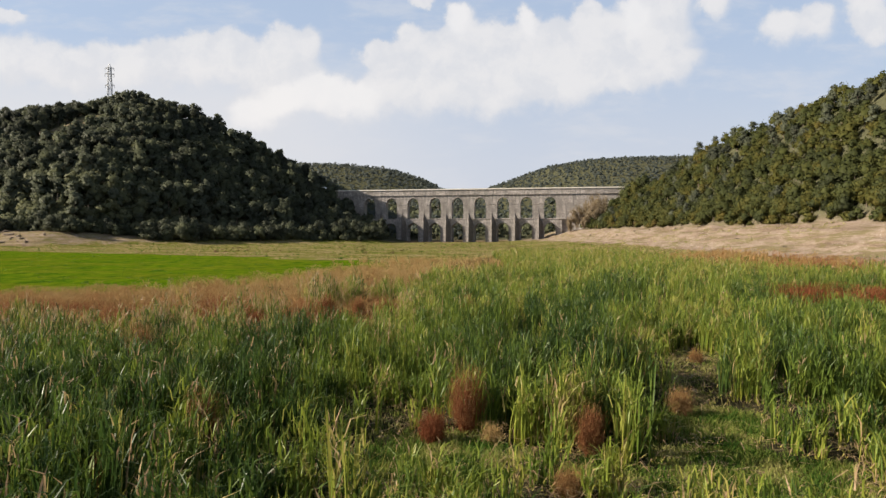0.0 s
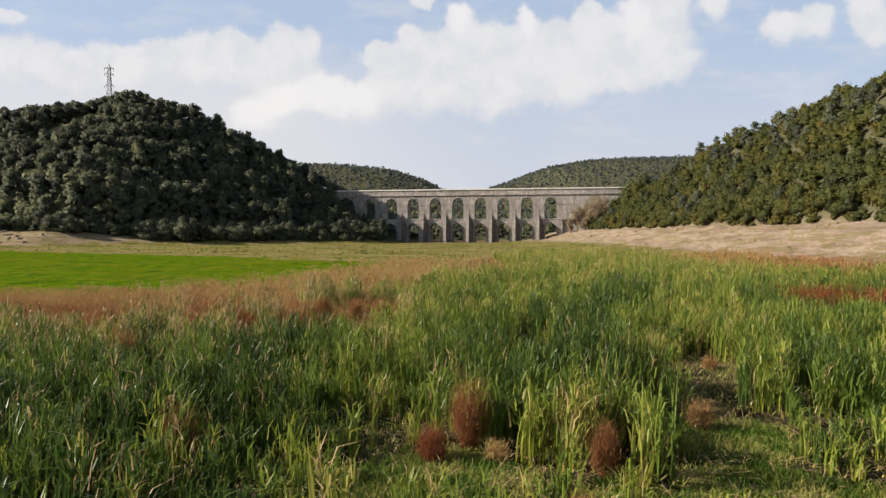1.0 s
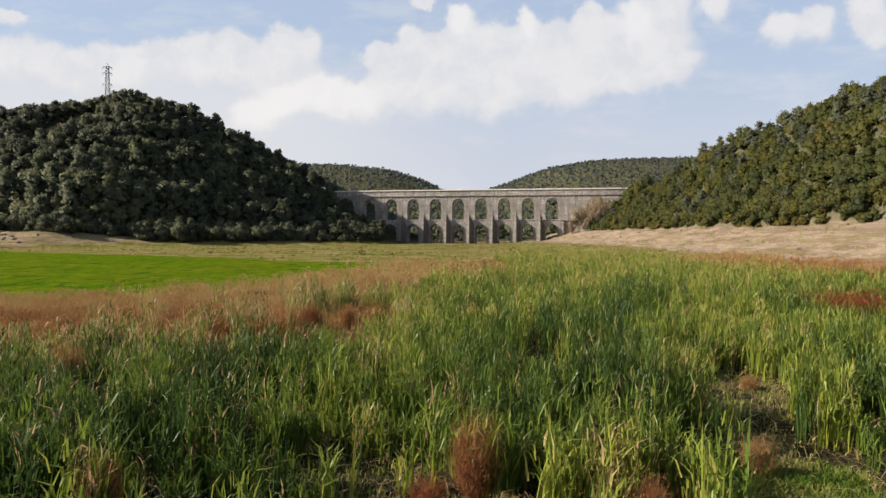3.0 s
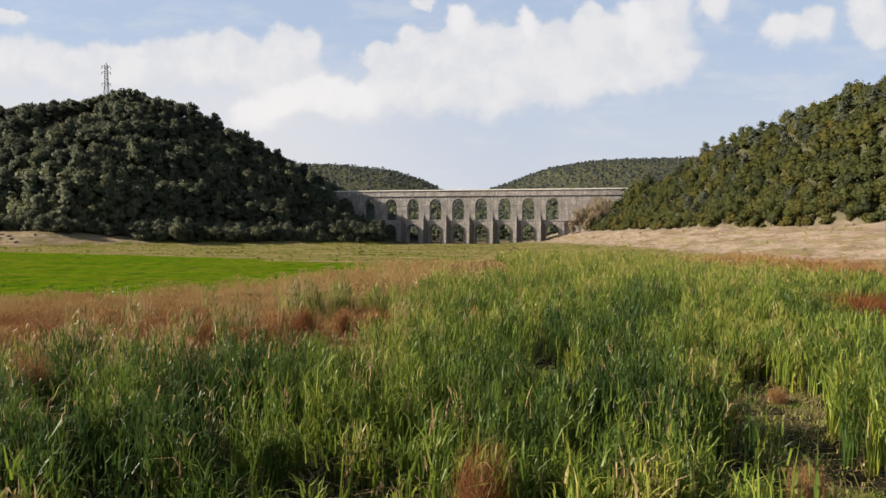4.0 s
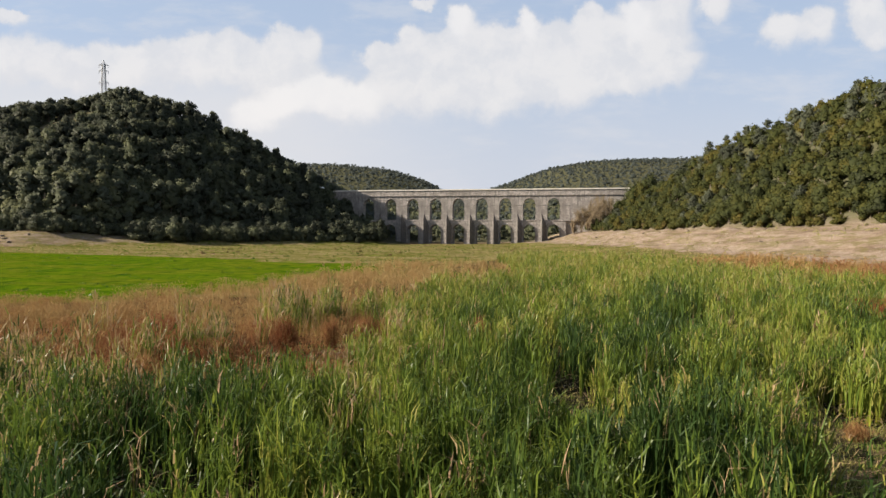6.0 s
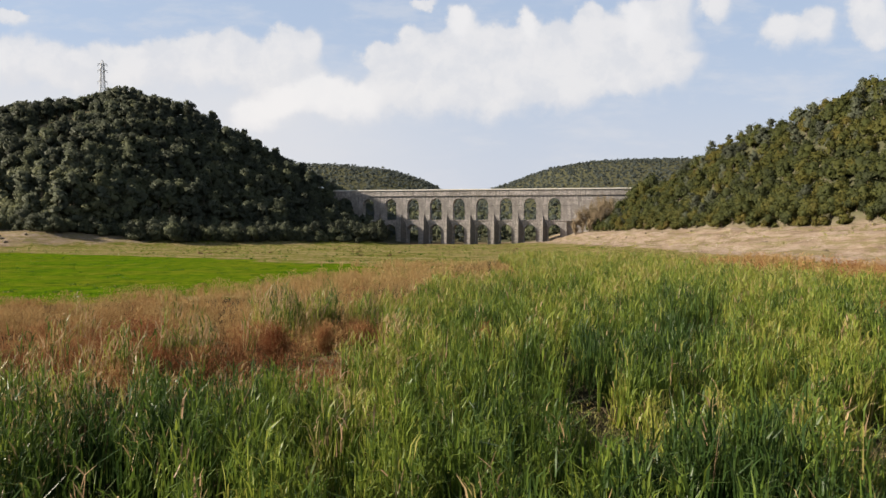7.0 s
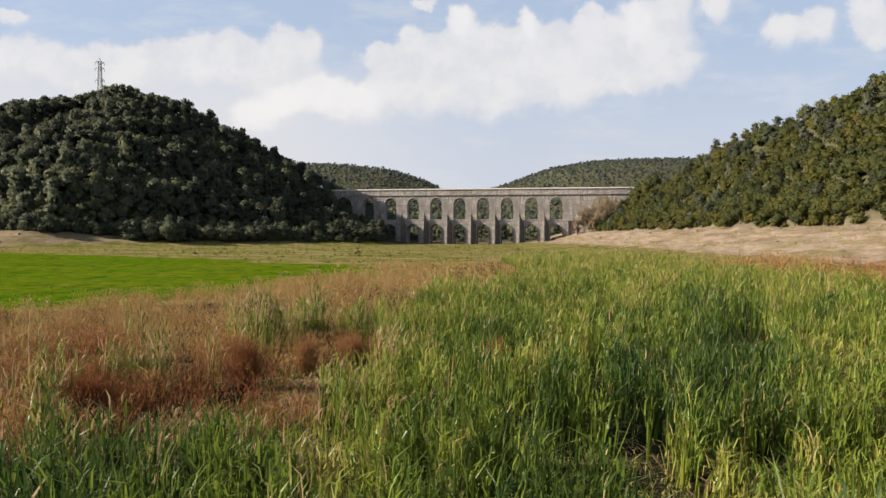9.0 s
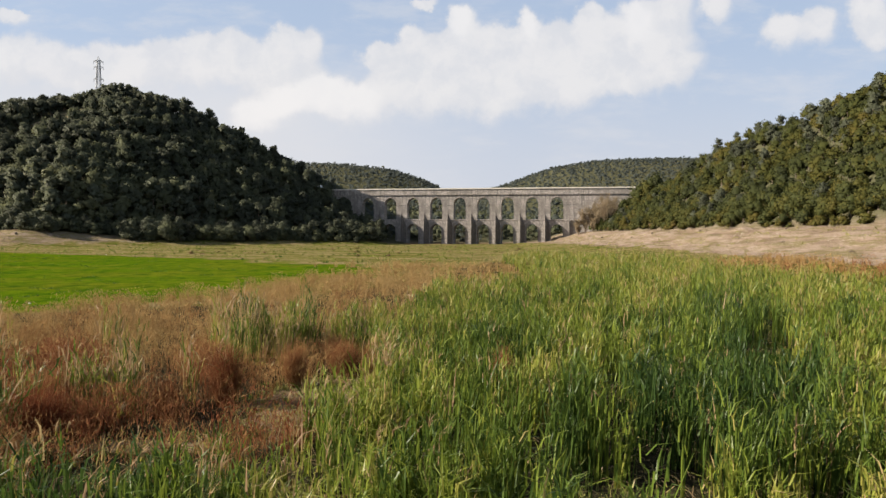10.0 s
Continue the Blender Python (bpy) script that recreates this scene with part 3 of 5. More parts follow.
def make_aqueduct():
    root = tagged(new("aqueduct"), "grey weathered stone aqueduct with two tiers of round arches", "aqueduct")
    root.matrix_world = AQ_POSE
    upper = part("upper_arch_bay", arcade_bay(BAY, 13.2, 26.6, 6.7, 13.4, 21.5, 5.0), STONE, root)
    upper.matrix_basis = pose(0, 0.9, 0)
    ring = part("arch_ring", arch_ring(3.35, 21.5, 0.5, -0.06, 0.5), STONE, upper)
    for k in range(-1, 9):
        if k:
            ob = shared("upper_arch_bay", upper.data, root, pose(BAY * k, 0.9, 0))
            shared("arch_ring", ring.data, ob, pose(0, 0, 0))
    lower = part("lower_arch_bay", arcade_bay(BAY, -1.0, 12.8, 6.4, -1.0, 7.3, 7.0), STONE, root)
    lower.matrix_basis = pose(0, 0, 0)
    ring = part("arch_ring", arch_ring(3.2, 7.3, 0.5, -0.06, 0.5), STONE, lower)
    for k in range(1, 9):
        ob = shared("lower_arch_bay", lower.data, root, pose(BAY * k, 0, 0))
        shared("arch_ring", ring.data, ob, pose(0, 0, 0))
    # cutwaters painted darker, for the shade on their flanks
    cut = part("cutwater_buttress", buttress(0.1, 0.55, 2.9, 3.1, 11.2, 16.8), SHADED_STONE, root)
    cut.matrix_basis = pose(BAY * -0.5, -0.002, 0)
    bm = bmesh.new()
    box(bm, -3.1, 0.4, -0.35, 0.3, -1.2, 12.5)
    pier = part("pier_front", bm, STONE, root)
    pier.matrix_basis = pose(BAY * -0.5, 0, 0)
    for k in range(0, 8):
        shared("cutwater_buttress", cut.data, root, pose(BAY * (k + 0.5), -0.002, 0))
        shared("pier_front", pier.data, root, pose(BAY * (k + 0.5), 0, 0))
    for name, x0, x1, z0, z1, y0, y1, mat in (
        ("end_wall", -3.4 * BAY, -1.5 * BAY, 8.0, 26.6, 0.9, 5.9, STONE), ("end_wall", 8.5 * BAY, 11.3 * BAY, -1.0, 26.6, 0.9, 5.9, STONE),
        ("middle_cornice", -3.4 * BAY, 11.3 * BAY, 12.8, 13.2, -0.25, 7.2, STONE), ("upper_cornice", -3.4 * BAY, 11.3 * BAY, 26.6, 27.05, 0.45, 6.4, STONE),
        ("channel_wall", -3.4 * BAY, 11.3 * BAY, 27.05, 29.7, 0.95, 5.9, STONE), ("coping", -3.4 * BAY, 11.3 * BAY, 29.7, 30.3, 0.6, 6.2, COPING)):
        bm = bmesh.new()
        box(bm, x0, x1, y0, y1, z0, z1)
        part(name, bm, mat, root)
    bm = bmesh.new()
    box(bm, -1.95, 1.95, -0.12, 0.3, 21.2, 21.55)
    band = part("impost_band", bm, STONE, root)
    band.matrix_basis = pose(BAY * -0.5, 0.9, 0)
    bm = bmesh.new()
    box(bm, -3.2, 0.5, -0.5, 0.3, 7.0, 7.35)
    low = part("impost_band", bm, STONE, root)
    low.matrix_basis = pose(BAY * -0.5, -0.002, 0)
    for k in range(0, 8):
        shared("impost_band", low.data, root, pose(BAY * (k + 0.5), -0.002, 0))
    for k in range(0, 9):
        shared("impost_band", band.data, root, pose(BAY * (k + 0.5), 0.9, 0))


make_aqueduct()


# ---------------------------------------------------------------- trees
GOLD = (1 + 5 ** 0.5) / 2
ICO_V = np.array([(s * a, t * b, 0) for a, b in ((1, GOLD),) for s in (-1, 1) for t in (-1, 1)], float)
ICO_V = np.concatenate([ICO_V, np.roll(ICO_V, 1, 1), np.roll(ICO_V, 2, 1)])
ICO_V /= np.linalg.norm(ICO_V[0])
NEAR = 1.1
ICO_F = np.array([(i, j, k) if np.dot(np.cross(ICO_V[j] - ICO_V[i], ICO_V[k] - ICO_V[i]), ICO_V[i]) > 0 else (i, k, j) for i in range(12) for j in range(i + 1, 12) for k in range(j + 1, 12)
                  if max(np.linalg.norm(ICO_V[i] - ICO_V[j]), np.linalg.norm(ICO_V[j] - ICO_V[k]), np.linalg.norm(ICO_V[i] - ICO_V[k])) < NEAR])


def unit(v):
    return v / np.maximum(np.linalg.norm(v, axis=1, keepdims=True), 1e-6)


def crown(lobes, middle, per, size, r, tone):
    """Crown of several leafy boughs. lobes: rows of centre and radii; per: leaf sprays on each bough."""
    V, F, N, T, n = [], [], [], [], 0
    for i, (c, rad) in enumerate(lobes):
        shade = tone + r.normal() * 0.05
        d = r.normal(size=(per, 3))
        d[:, 2] = d[:, 2] * 0.9 + 0.25
        d = unit(d)
        p = c + d * rad * r.uniform(0.66, 1.24, (per, 1))
        keep = np.ones(per, bool)
        for j, (c2, rad2) in enumerate(lobes):
            if j != i:
                keep &= np.linalg.norm((p - c2) / rad2, axis=1) > 0.7
        d, p = d[keep], p[keep]
        k = len(p)
        face = unit(d + r.normal(size=d.shape) * 0.55)
        side = unit(np.cross(face, r.normal(size=d.shape)))
        up = np.cross(face, side)
        sz = size * r.uniform(0.5, 1.4, (k, 1))
        v = np.stack([p - side * sz * 0.55 - up * sz * 0.4, p + side * sz * 0.55 - up * sz * 0.3, p + side * sz * r.uniform(-0.4, 0.4, (k, 1)) + up * sz * 0.7], 1).reshape(-1, 3)
        out = unit(0.45 * d + 0.40 * unit(p - middle) + face * 0.55 + r.normal(size=d.shape) * 0.16)
        core = c + ICO_V * rad * 0.72
        V += [v, core]
        N += [np.repeat(out, 3, 0), unit(ICO_V + 0.5 * unit(core - middle))]
        F += [np.arange(3 * k).reshape(-1, 3) + n, ICO_F + n + 3 * k]
        T += [np.repeat(np.clip(shade + r.normal(size=k) * 0.05, 0, 1), 3), np.full(12, shade)]
        n += 3 * k + 12
    return np.concatenate(V), np.concatenate(F), np.concatenate(T), np.concatenate(N)


def limb(a, b, ra, rb, sides=5):
    a, b = Vector(a), Vector(b)
    q = (b - a).to_track_quat("Z", "Y")
    v, nrm = [], []
    for p, rad in ((a, ra), (b, rb)):
        for i in range(sides):
            w = 6.2832 * i / sides
            d = q @ Vector((math.cos(w), math.sin(w), 0))
            v.append(p + d * rad)
            nrm.append(d)
    f = [q for i in range(sides) for q in ((i, (i + 1) % sides, sides + (i + 1) % sides), (i, sides + (i + 1) % sides, sides + i))]
    return np.array([tuple(p) for p in v]), np.array(f), np.array([tuple(p) for p in nrm])


def tree_arrays(kind, seed, grade):
    """Trunk and crown arrays of a tree of real size: broadleaf 6 to 8 m, pine 7 to 10 m. grade 0 (far) to 3 (near)."""
    r = np.random.default_rng(seed)
    tv, tf, tn, n = [], [], [], 0

    def add(vf):
        nonlocal n
        tv.append(vf[0])
        tf.append(vf[1] + n)
        tn.append(vf[2])
        n += len(vf[0])

    per, size, many = ((12, 1.7, 2), (58, 0.85, 5), (52, 0.62, 6), (120, 0.42, 8))[grade]
    lobes = []
    if kind == "oak":
        h, wide = r.uniform(5.6, 8.0), r.uniform(2.5, 3.8)
        add(limb((0, 0, -0.4), (0.1, 0.1, h * 0.5), 0.24, 0.12))
        lobes.append((np.array([0, 0, h * 0.68]), np.array([wide * 0.62, wide * 0.62, h * 0.27])))
        for i in range(many - 1):
            a, e = i * 2.4 + r.uniform(-0.4, 0.4), r.uniform(0.30, 0.62)
            out = wide * r.uniform(0.42, 0.68)
            lobes.append((np.array([out * math.cos(a), out * math.sin(a), h * e]), np.array([wide * 0.5, wide * 0.5, h * 0.22]) * r.uniform(0.75, 1.15)))
    else:
        h, wide = r.uniform(7.0, 9.6), r.uniform(2.1, 2.9)
        add(limb((0, 0, -0.4), (0.1, 0, h * 0.9), 0.2, 0.05))
        lobes.append((np.array([0, 0, h * 0.84]), np.array([wide * 0.55, wide * 0.55, h * 0.14])))
        for i in range(many - 1):
            a, e = i * 2.4 + r.uniform(-0.5, 0.5), 0.34 + 0.42 * i / max(many - 2, 1)
            out = wide * r.uniform(0.35, 0.6) * (1.2 - 0.5 * e)
            lobes.append((np.array([out * math.cos(a), out * math.sin(a), h * e]), np.array([wide * 0.62, wide * 0.62, h * 0.13]) * r.uniform(0.8, 1.15)))
    for i, (c, rad) in enumerate(lobes[1:] if grade > 1 else lobes[1:3] if grade else ()):
        add(limb((0.05, 0.05, c[2] * 0.72), tuple(c), 0.09, 0.025, 4))
    cv, cf, ct, cn = crown(lobes, np.array([0, 0, h * 0.45]), per, size, r, 0.42)
    return (np.concatenate(tv), np.concatenate(tf), np.concatenate(tn)), (cv, cf, ct, cn)


def tree_kind(kind, label, leaf):
    made = []
    for seed in range(5):
        (tv, tf, tn), (cv, cf, ct, cn) = tree_arrays(kind, 40 + seed + (100 if kind == "pine" else 0), 3)
        root = new("pine_tree" if kind == "pine" else "broadleaf_tree")
        tagged(root, label, "tree", "trees along the wooded shore")
        for name, v, f, mat, attrs, nrm in (("trunk", tv, tf, BARK, None, tn), ("crown", cv, cf, leaf, {"tone": ct}, cn)):
            ob = new(name, mesh_of(name, v, f, mat, attrs, True, nrm))
            ob.parent = root
        made.append(root)
    return made


def scatter(x0, x1, y0, y1, gap, keep, seed):
    r = np.random.default_rng(seed)
    gx, gy = np.meshgrid(np.arange(x0, x1, gap), np.arange(y0, y1, gap))
    x, y = gx.ravel() + r.uniform(-0.5, 0.5, gx.size) * gap, gy.ravel() + r.uniform(-0.5, 0.5, gx.size) * gap
    ok = keep(x, y)
    return x[ok], y[ok]


def plant_singly(x, y, kinds, pine_share, r, scale=1.0, sink=0.15):
    order = np.argsort(np.hypot(x, y))
    for i in order:
        src = kinds["pine" if r.random() < pine_share(x[i], y[i]) else "oak"][r.integers(5)]
        s = scale * r.uniform(0.75, 1.2)
        m = pose(x[i], y[i], float(height(x[i], y[i])) - sink * s, 0, 0, r.uniform(0, 360)) @ Matrix.Diagonal((s, s, s * r.uniform(0.85, 1.15), 1))
        ob = copy_thing(src, m)
        ob.matrix_basis = m


def forest(name, label, x, y, pine_share, grade, seed, scale=1.0, tone_at=None, sink=0.15, mottle=0.13, leaves=None, rise=(0.8, 1.25), soft=0.3):
    r = np.random.default_rng(seed)
    z = height(x, y)
    banks = {k: [tree_arrays(k, 200 + i + (50 if k == "pine" else 0), grade) for i in range(6)] for k in ("oak", "pine")}
    V, F, N, T, M, n = [], [], [], [], [], 0
    for i in range(len(x)):
        kind = "pine" if r.random() < pine_share(x[i], y[i]) else "oak"
        (tv, tf, tn), (cv, cf, ct, cn) = banks[kind][r.integers(6)]
        s = scale * r.choice((0.6, 0.75, 0.9, 1.0, 1.1, 1.25)) * r.uniform(0.88, 1.12)
        a = r.uniform(0, 6.283)
        turn = np.array([[math.cos(a), -math.sin(a), 0], [math.sin(a), math.cos(a), 0], [0, 0, 1]])
        rot = turn * s
        rot[2] *= r.uniform(*rise)
        shift = r.normal() * mottle + (tone_at(x[i], y[i]) if tone_at else 0)
        for v, f, t, nrm, mi in ((tv, tf, np.full(len(tv), 0.5), tn, 2), (cv, cf, ct + shift, cn, 1 if kind == "pine" else 0)):
            V.append(v @ rot.T + (x[i], y[i], z[i] - sink * s))
            N.append(nrm @ turn.T)
            F.append(f + n)
            T.append(t)
            M.append(np.full(len(f), mi, np.int32))
            n += len(v)
    mats = leaves or (OAK, PINE)
    me = mesh_of(name, np.concatenate(V), np.concatenate(F), mats[0], {"tone": np.clip(np.concatenate(T), 0, 1)}, True, unit(np.concatenate(N) + (0, 0, soft)))
    me.materials.append(mats[1])
    me.materials.append(BARK)
    me.polygons.foreach_set("material_index", np.concatenate(M))
    tagged(new(name, me), label, "woodland", kind="stuff")


def pine_left(x, y):
    return 0.38 + 0.25 * float(height(x, y) > 50) + 0.15 * float(waves(x, y, 61, 40) > 0.3)


def pine_right(x, y):
    return 0.06 + 0.2 * float(height(x, y) > 26)


def make_woods():
    r = np.random.default_rng(11)
    kinds = {"oak": tree_kind("oak", "bushy olive-green broadleaf tree on a wooded slope", OAK), "pine": tree_kind("pine", "dark green pine with layered boughs on a wooded slope", PINE)}
    dark = {"oak": tree_kind("oak", "oak with foliage greyed for shade at the foot of a hill", SHADE_OAK), "pine": kinds["pine"]}
    # eastern hill
    x, y = scatter(75, 110, 80, 400, 2.75, lambda a, b: (a > 76.0 + 1.5 * waves(a, b, 31, 14)) & (a < 0.76 * b + 12), 1)
    single = (x < 81.5) & (y > 95) & (y < 260)
    plant_singly(x[single], y[single], kinds, pine_right, r, 0.72)
    forest("eastern_wood", "dense sunlit olive-green scrub oak woodland on a hillside", x[~single], y[~single], pine_right, 2, 12, 0.58, tone_at=lambda a, b: 0.15 * float(waves(a, b, 33, 26)) + 0.06, mottle=0.07, soft=1.0)
    # western hill
    x, y = scatter(-330, -33, 205, 384, 3.7, lambda a, b: (foot_left(a, b) > -17 + 11 * step(-105, -140, a) + 3 * waves(a, b, 41, 20)) & (a > -0.78 * b - 10) & (height(a, b) > 1.6) & (np.hypot((a + 199) / 15, (b - 338) / 28) > 1) & (np.hypot((a + 70) / 5, (b - 369) / 11) > 1), 2)
    q = foot_left(x, y)
    single = (q < -2) & (x > -240)
    plant_singly(x[single], y[single], dark, pine_left, r, 1.0, 1.3)
    # leaf tone raised low at the western end to paint sunlit crowns
    forest("western_wood", "dense shaded dark green pine and oak woodland on a steep hill", x[~single], y[~single], pine_left, 1, 13, 1.02, leaves=(SHADE_OAK, PINE), soft=0.9, tone_at=lambda a, b: -0.05 + 0.10 * float(waves(a, b, 35, 45)) - 0.10 * float(step(-170, -200, a)) + 0.26 * float(step(-118, -140, a) * step(34, 18, height(a, b))), sink=0.5, mottle=0.06)
    for tx, ty, ts in ((88.5, 331, 1.25), (92.5, 334, 1.5), (96.5, 331, 1.7), (101.0, 335, 1.8), (105.5, 332, 1.7), (98.5, 326, 1.3), (94.0, 325, 1.1)):
        m = pose(tx, ty, float(height(tx, ty)) - 0.2, 0, 0, 40 * tx) @ Matrix.Diagonal((ts * 0.9, ts * 0.9, ts * 1.1, 1))
        copy_thing(kinds["oak"][int(ty) % 5], m).matrix_basis = m
    # low scrub along both shores
    x, y = scatter(-200, -36, 225, 345, 2.7, lambda a, b: (np.abs(foot_left(a, b) + 13 - 14 * step(-105, -140, a)) < 6 + 2 * waves(a, b, 42, 9)) & (height(a, b) > 0.9), 5)
    forest("western_shore_scrub", "low dark scrub at the foot of the wooded hill", x, y, lambda a, b: 0.1, 1, 16, 0.5, lambda a, b: -0.1, 1.3, leaves=(SHADE_OAK, PINE))
    x, y = scatter(72, 80, 78, 330, 2.4, lambda a, b: a > 75.2 + 0.8 * waves(a, b, 32, 9), 6)
    forest("eastern_shore_scrub", "low olive scrub at the top of the silt bank", x, y, lambda a, b: 0.0, 1, 17, 0.40, lambda a, b: 0.1, 0.6)
    # scattered bushes on the valley floor
    x, y = scatter(-95, 30, 160, 330, 5.0, lambda a, b: (waves(a, b * 2.2, 44, 38) > 0.75) & (foot_left(a, b) < -30) & (a < 0.12 * b) & (np.hypot(a + 20, (b - 190) / 2) < 60), 7)
    forest("valley_floor_scrub", "small dark green bushes scattered over the dry valley floor", x, y, lambda a, b: 0.0, 0, 18, 0.26, lambda a, b: 0.45, 2.6, leaves=(OAK, OAK), rise=(0.4, 0.6))
    # woods behind the aqueduct
    x, y = scatter(-330, 330, 398, 620, 5.4, lambda a, b: (a > -0.30 * b) & (a < 0.36 * b) & ((a > -70) | (b > 430)), 3)
    forest("valley_wood", "mixed woodland on the valley sides behind the aqueduct", x, y, lambda a, b: 0.35, 0, 14, 0.95, lambda a, b: -0.1, 1.4, 0.10, (SHADE_OAK, HAZED), (0.8, 1.05), 0.6)
    x, y = scatter(-420, 640, 620, 1140, 7.4, lambda a, b: (a > -0.27 * b) & (a < 0.42 * b) & (height(a, b) > 0.03 * b), 4)
    # tone lifted here to lighten the hills as haze does
    forest("far_wood", "far hazy green woods covering the hills behind the aqueduct", x, y, lambda a, b: 0.2, 0, 15, 0.9, lambda a, b: 0.12 + 0.16 * float(waves(a, b, 36, 90)), 3.2, 0.05, (HAZED, HAZED), (0.7, 0.95), 1.1)
    for row, k in enumerate((kinds["oak"], kinds["pine"], dark["oak"])):
        for i, ob in enumerate(k):
            tx, ty = -215 + 9 * i + 3 * row, 236 + 2 * i + 5 * row
            ob.matrix_basis = pose(tx, ty, float(height(tx, ty)) - 0.15)


make_woods()


# ---------------------------------------------------------------- reed bed
def strips(base, h, yaw, lean, bend, width, tone, levels):
    """Tapering leaf blades that rise from base and bend over."""
    n = len(base)
    c, s = np.cos(lean), np.sin(lean)
    side = np.stack([np.cos(yaw), np.sin(yaw), np.zeros(n)], 1)
    verts, along = [], []
    for t in levels[:-1]:
        off = bend * t ** 3 * h
        p = base + np.stack([c * off, s * off, h * (t - 0.35 * (bend * t) ** 2)], 1)
        w = (width * (1 - 0.75 * t ** 2))[:, None] * 0.5
        verts += [p - side * w, p + side * w]
        along += [t, t]
    t = 1.0
    off = bend * h
    verts.append(base + np.stack([c * off, s * off, h * (t - 0.35 * bend ** 2)], 1))
    along.append(1.0)
    k = len(verts)
    v = np.stack(verts, 1).reshape(-1, 3)
    f = []
    for i in range(0, k - 3, 2):
        f += [(i, i + 1, i + 3), (i, i + 3, i + 2)]
    f.append((k - 3, k - 2, k - 1))
    f = (np.array(f)[None] + (np.arange(n) * k)[:, None, None]).reshape(-1, 3)
    return v, f, np.repeat(tone, k), np.tile(np.array(along), n)


def leaves(base, h, yaw, way, lean, fold, width, tone, levels, start=0.0):
    """Long narrow leaves: they rise at a lean, twist a little and the upper part folds over."""
    n = len(base)
    c, s = np.cos(way), np.sin(way)
    verts, along = [], []
    for t in levels:
        over = max(0.0, (t - 0.5) / 0.5) ** 2
        off = h * (lean * t + 0.55 * fold * over)
        p = base + np.stack([c * off, s * off, h * (t * np.sqrt(np.maximum(1 - lean ** 2, 0.1)) - 0.36 * fold * over)], 1)
        if t < 1:
            a = yaw + 0.9 * t
            w = (width * (1 - 0.8 * t ** 3) * 0.5)[:, None] * np.stack([np.cos(a), np.sin(a), np.zeros(n)], 1)
            verts += [p - w, p + w]
            along += [t, t]
        else:
            verts.append(p)
            along.append(1.0)
    k = len(verts)
    v = np.stack(verts, 1).reshape(-1, 3)
    f = []
    for i in range(0, k - 3, 2):
        f += [(i, i + 1, i + 3), (i, i + 3, i + 2)]
    f.append((k - 3, k - 2, k - 1))
    f = (np.array(f)[None] + (np.arange(n) * k)[:, None, None]).reshape(-1, 3)
    return v, f, np.repeat(tone, k), np.tile(start + (1 - start) * np.array(along), n)


def weedy(x, y):
    """How far dry weeds take the place of reeds."""
    edge = np.interp(x, [-200, -30, -22, -13, -6, -3.4, -2.2, 0, 8, 12], [25, 25, 26.5, 27.2, 27, 29.5, 50, 66, 72, 200])
    left = step(-3, 4, y - edge + 3 * waves(x, y, 81, 9))
    right = step(33, 38, x + 3 * waves(x, y, 82, 12)) * step(54, 62, y)
    right = np.maximum(right, 1 - step(0.7, 1.2, np.hypot((x - 27.0) / 6.0, (y - 42.6) / 3.0)))
    isle = 0.6 * step(0.55, 0.9, waves(x, y, 83, 5.5)) * step(50, 42, y) * step(-20, -13, x)
    isle = np.maximum(isle, openness(x, y, [(-6.8, 41.8, 2.6, 3.2, 0), (-9.2, 33.6, 1.6, 1.0, 0), (-2.6, 43.5, 2.2, 3.0, 0)]))
    return np.maximum(left * (x < 14) * (1 - 0.85 * isle), right)


def reed_cover(x, y):
    back = np.interp(x, [-5, 5, 20, 45], [75, 120, 150, 130])
    lim = (1 - weedy(x, y)) * step(4, -6, y - back + 5 * waves(x, y, 84, 16))
    patchy = 0.58 + 0.35 * waves(x, y, 85, 5.0) + 0.72 * waves(x, y, 86, 1.5)
    return np.clip(lim * (1 - openness(x, y)) * (1 - 0.35 * openness(x, y, SHORT)) * np.clip(patchy, 0.06, 1), 0, 1)


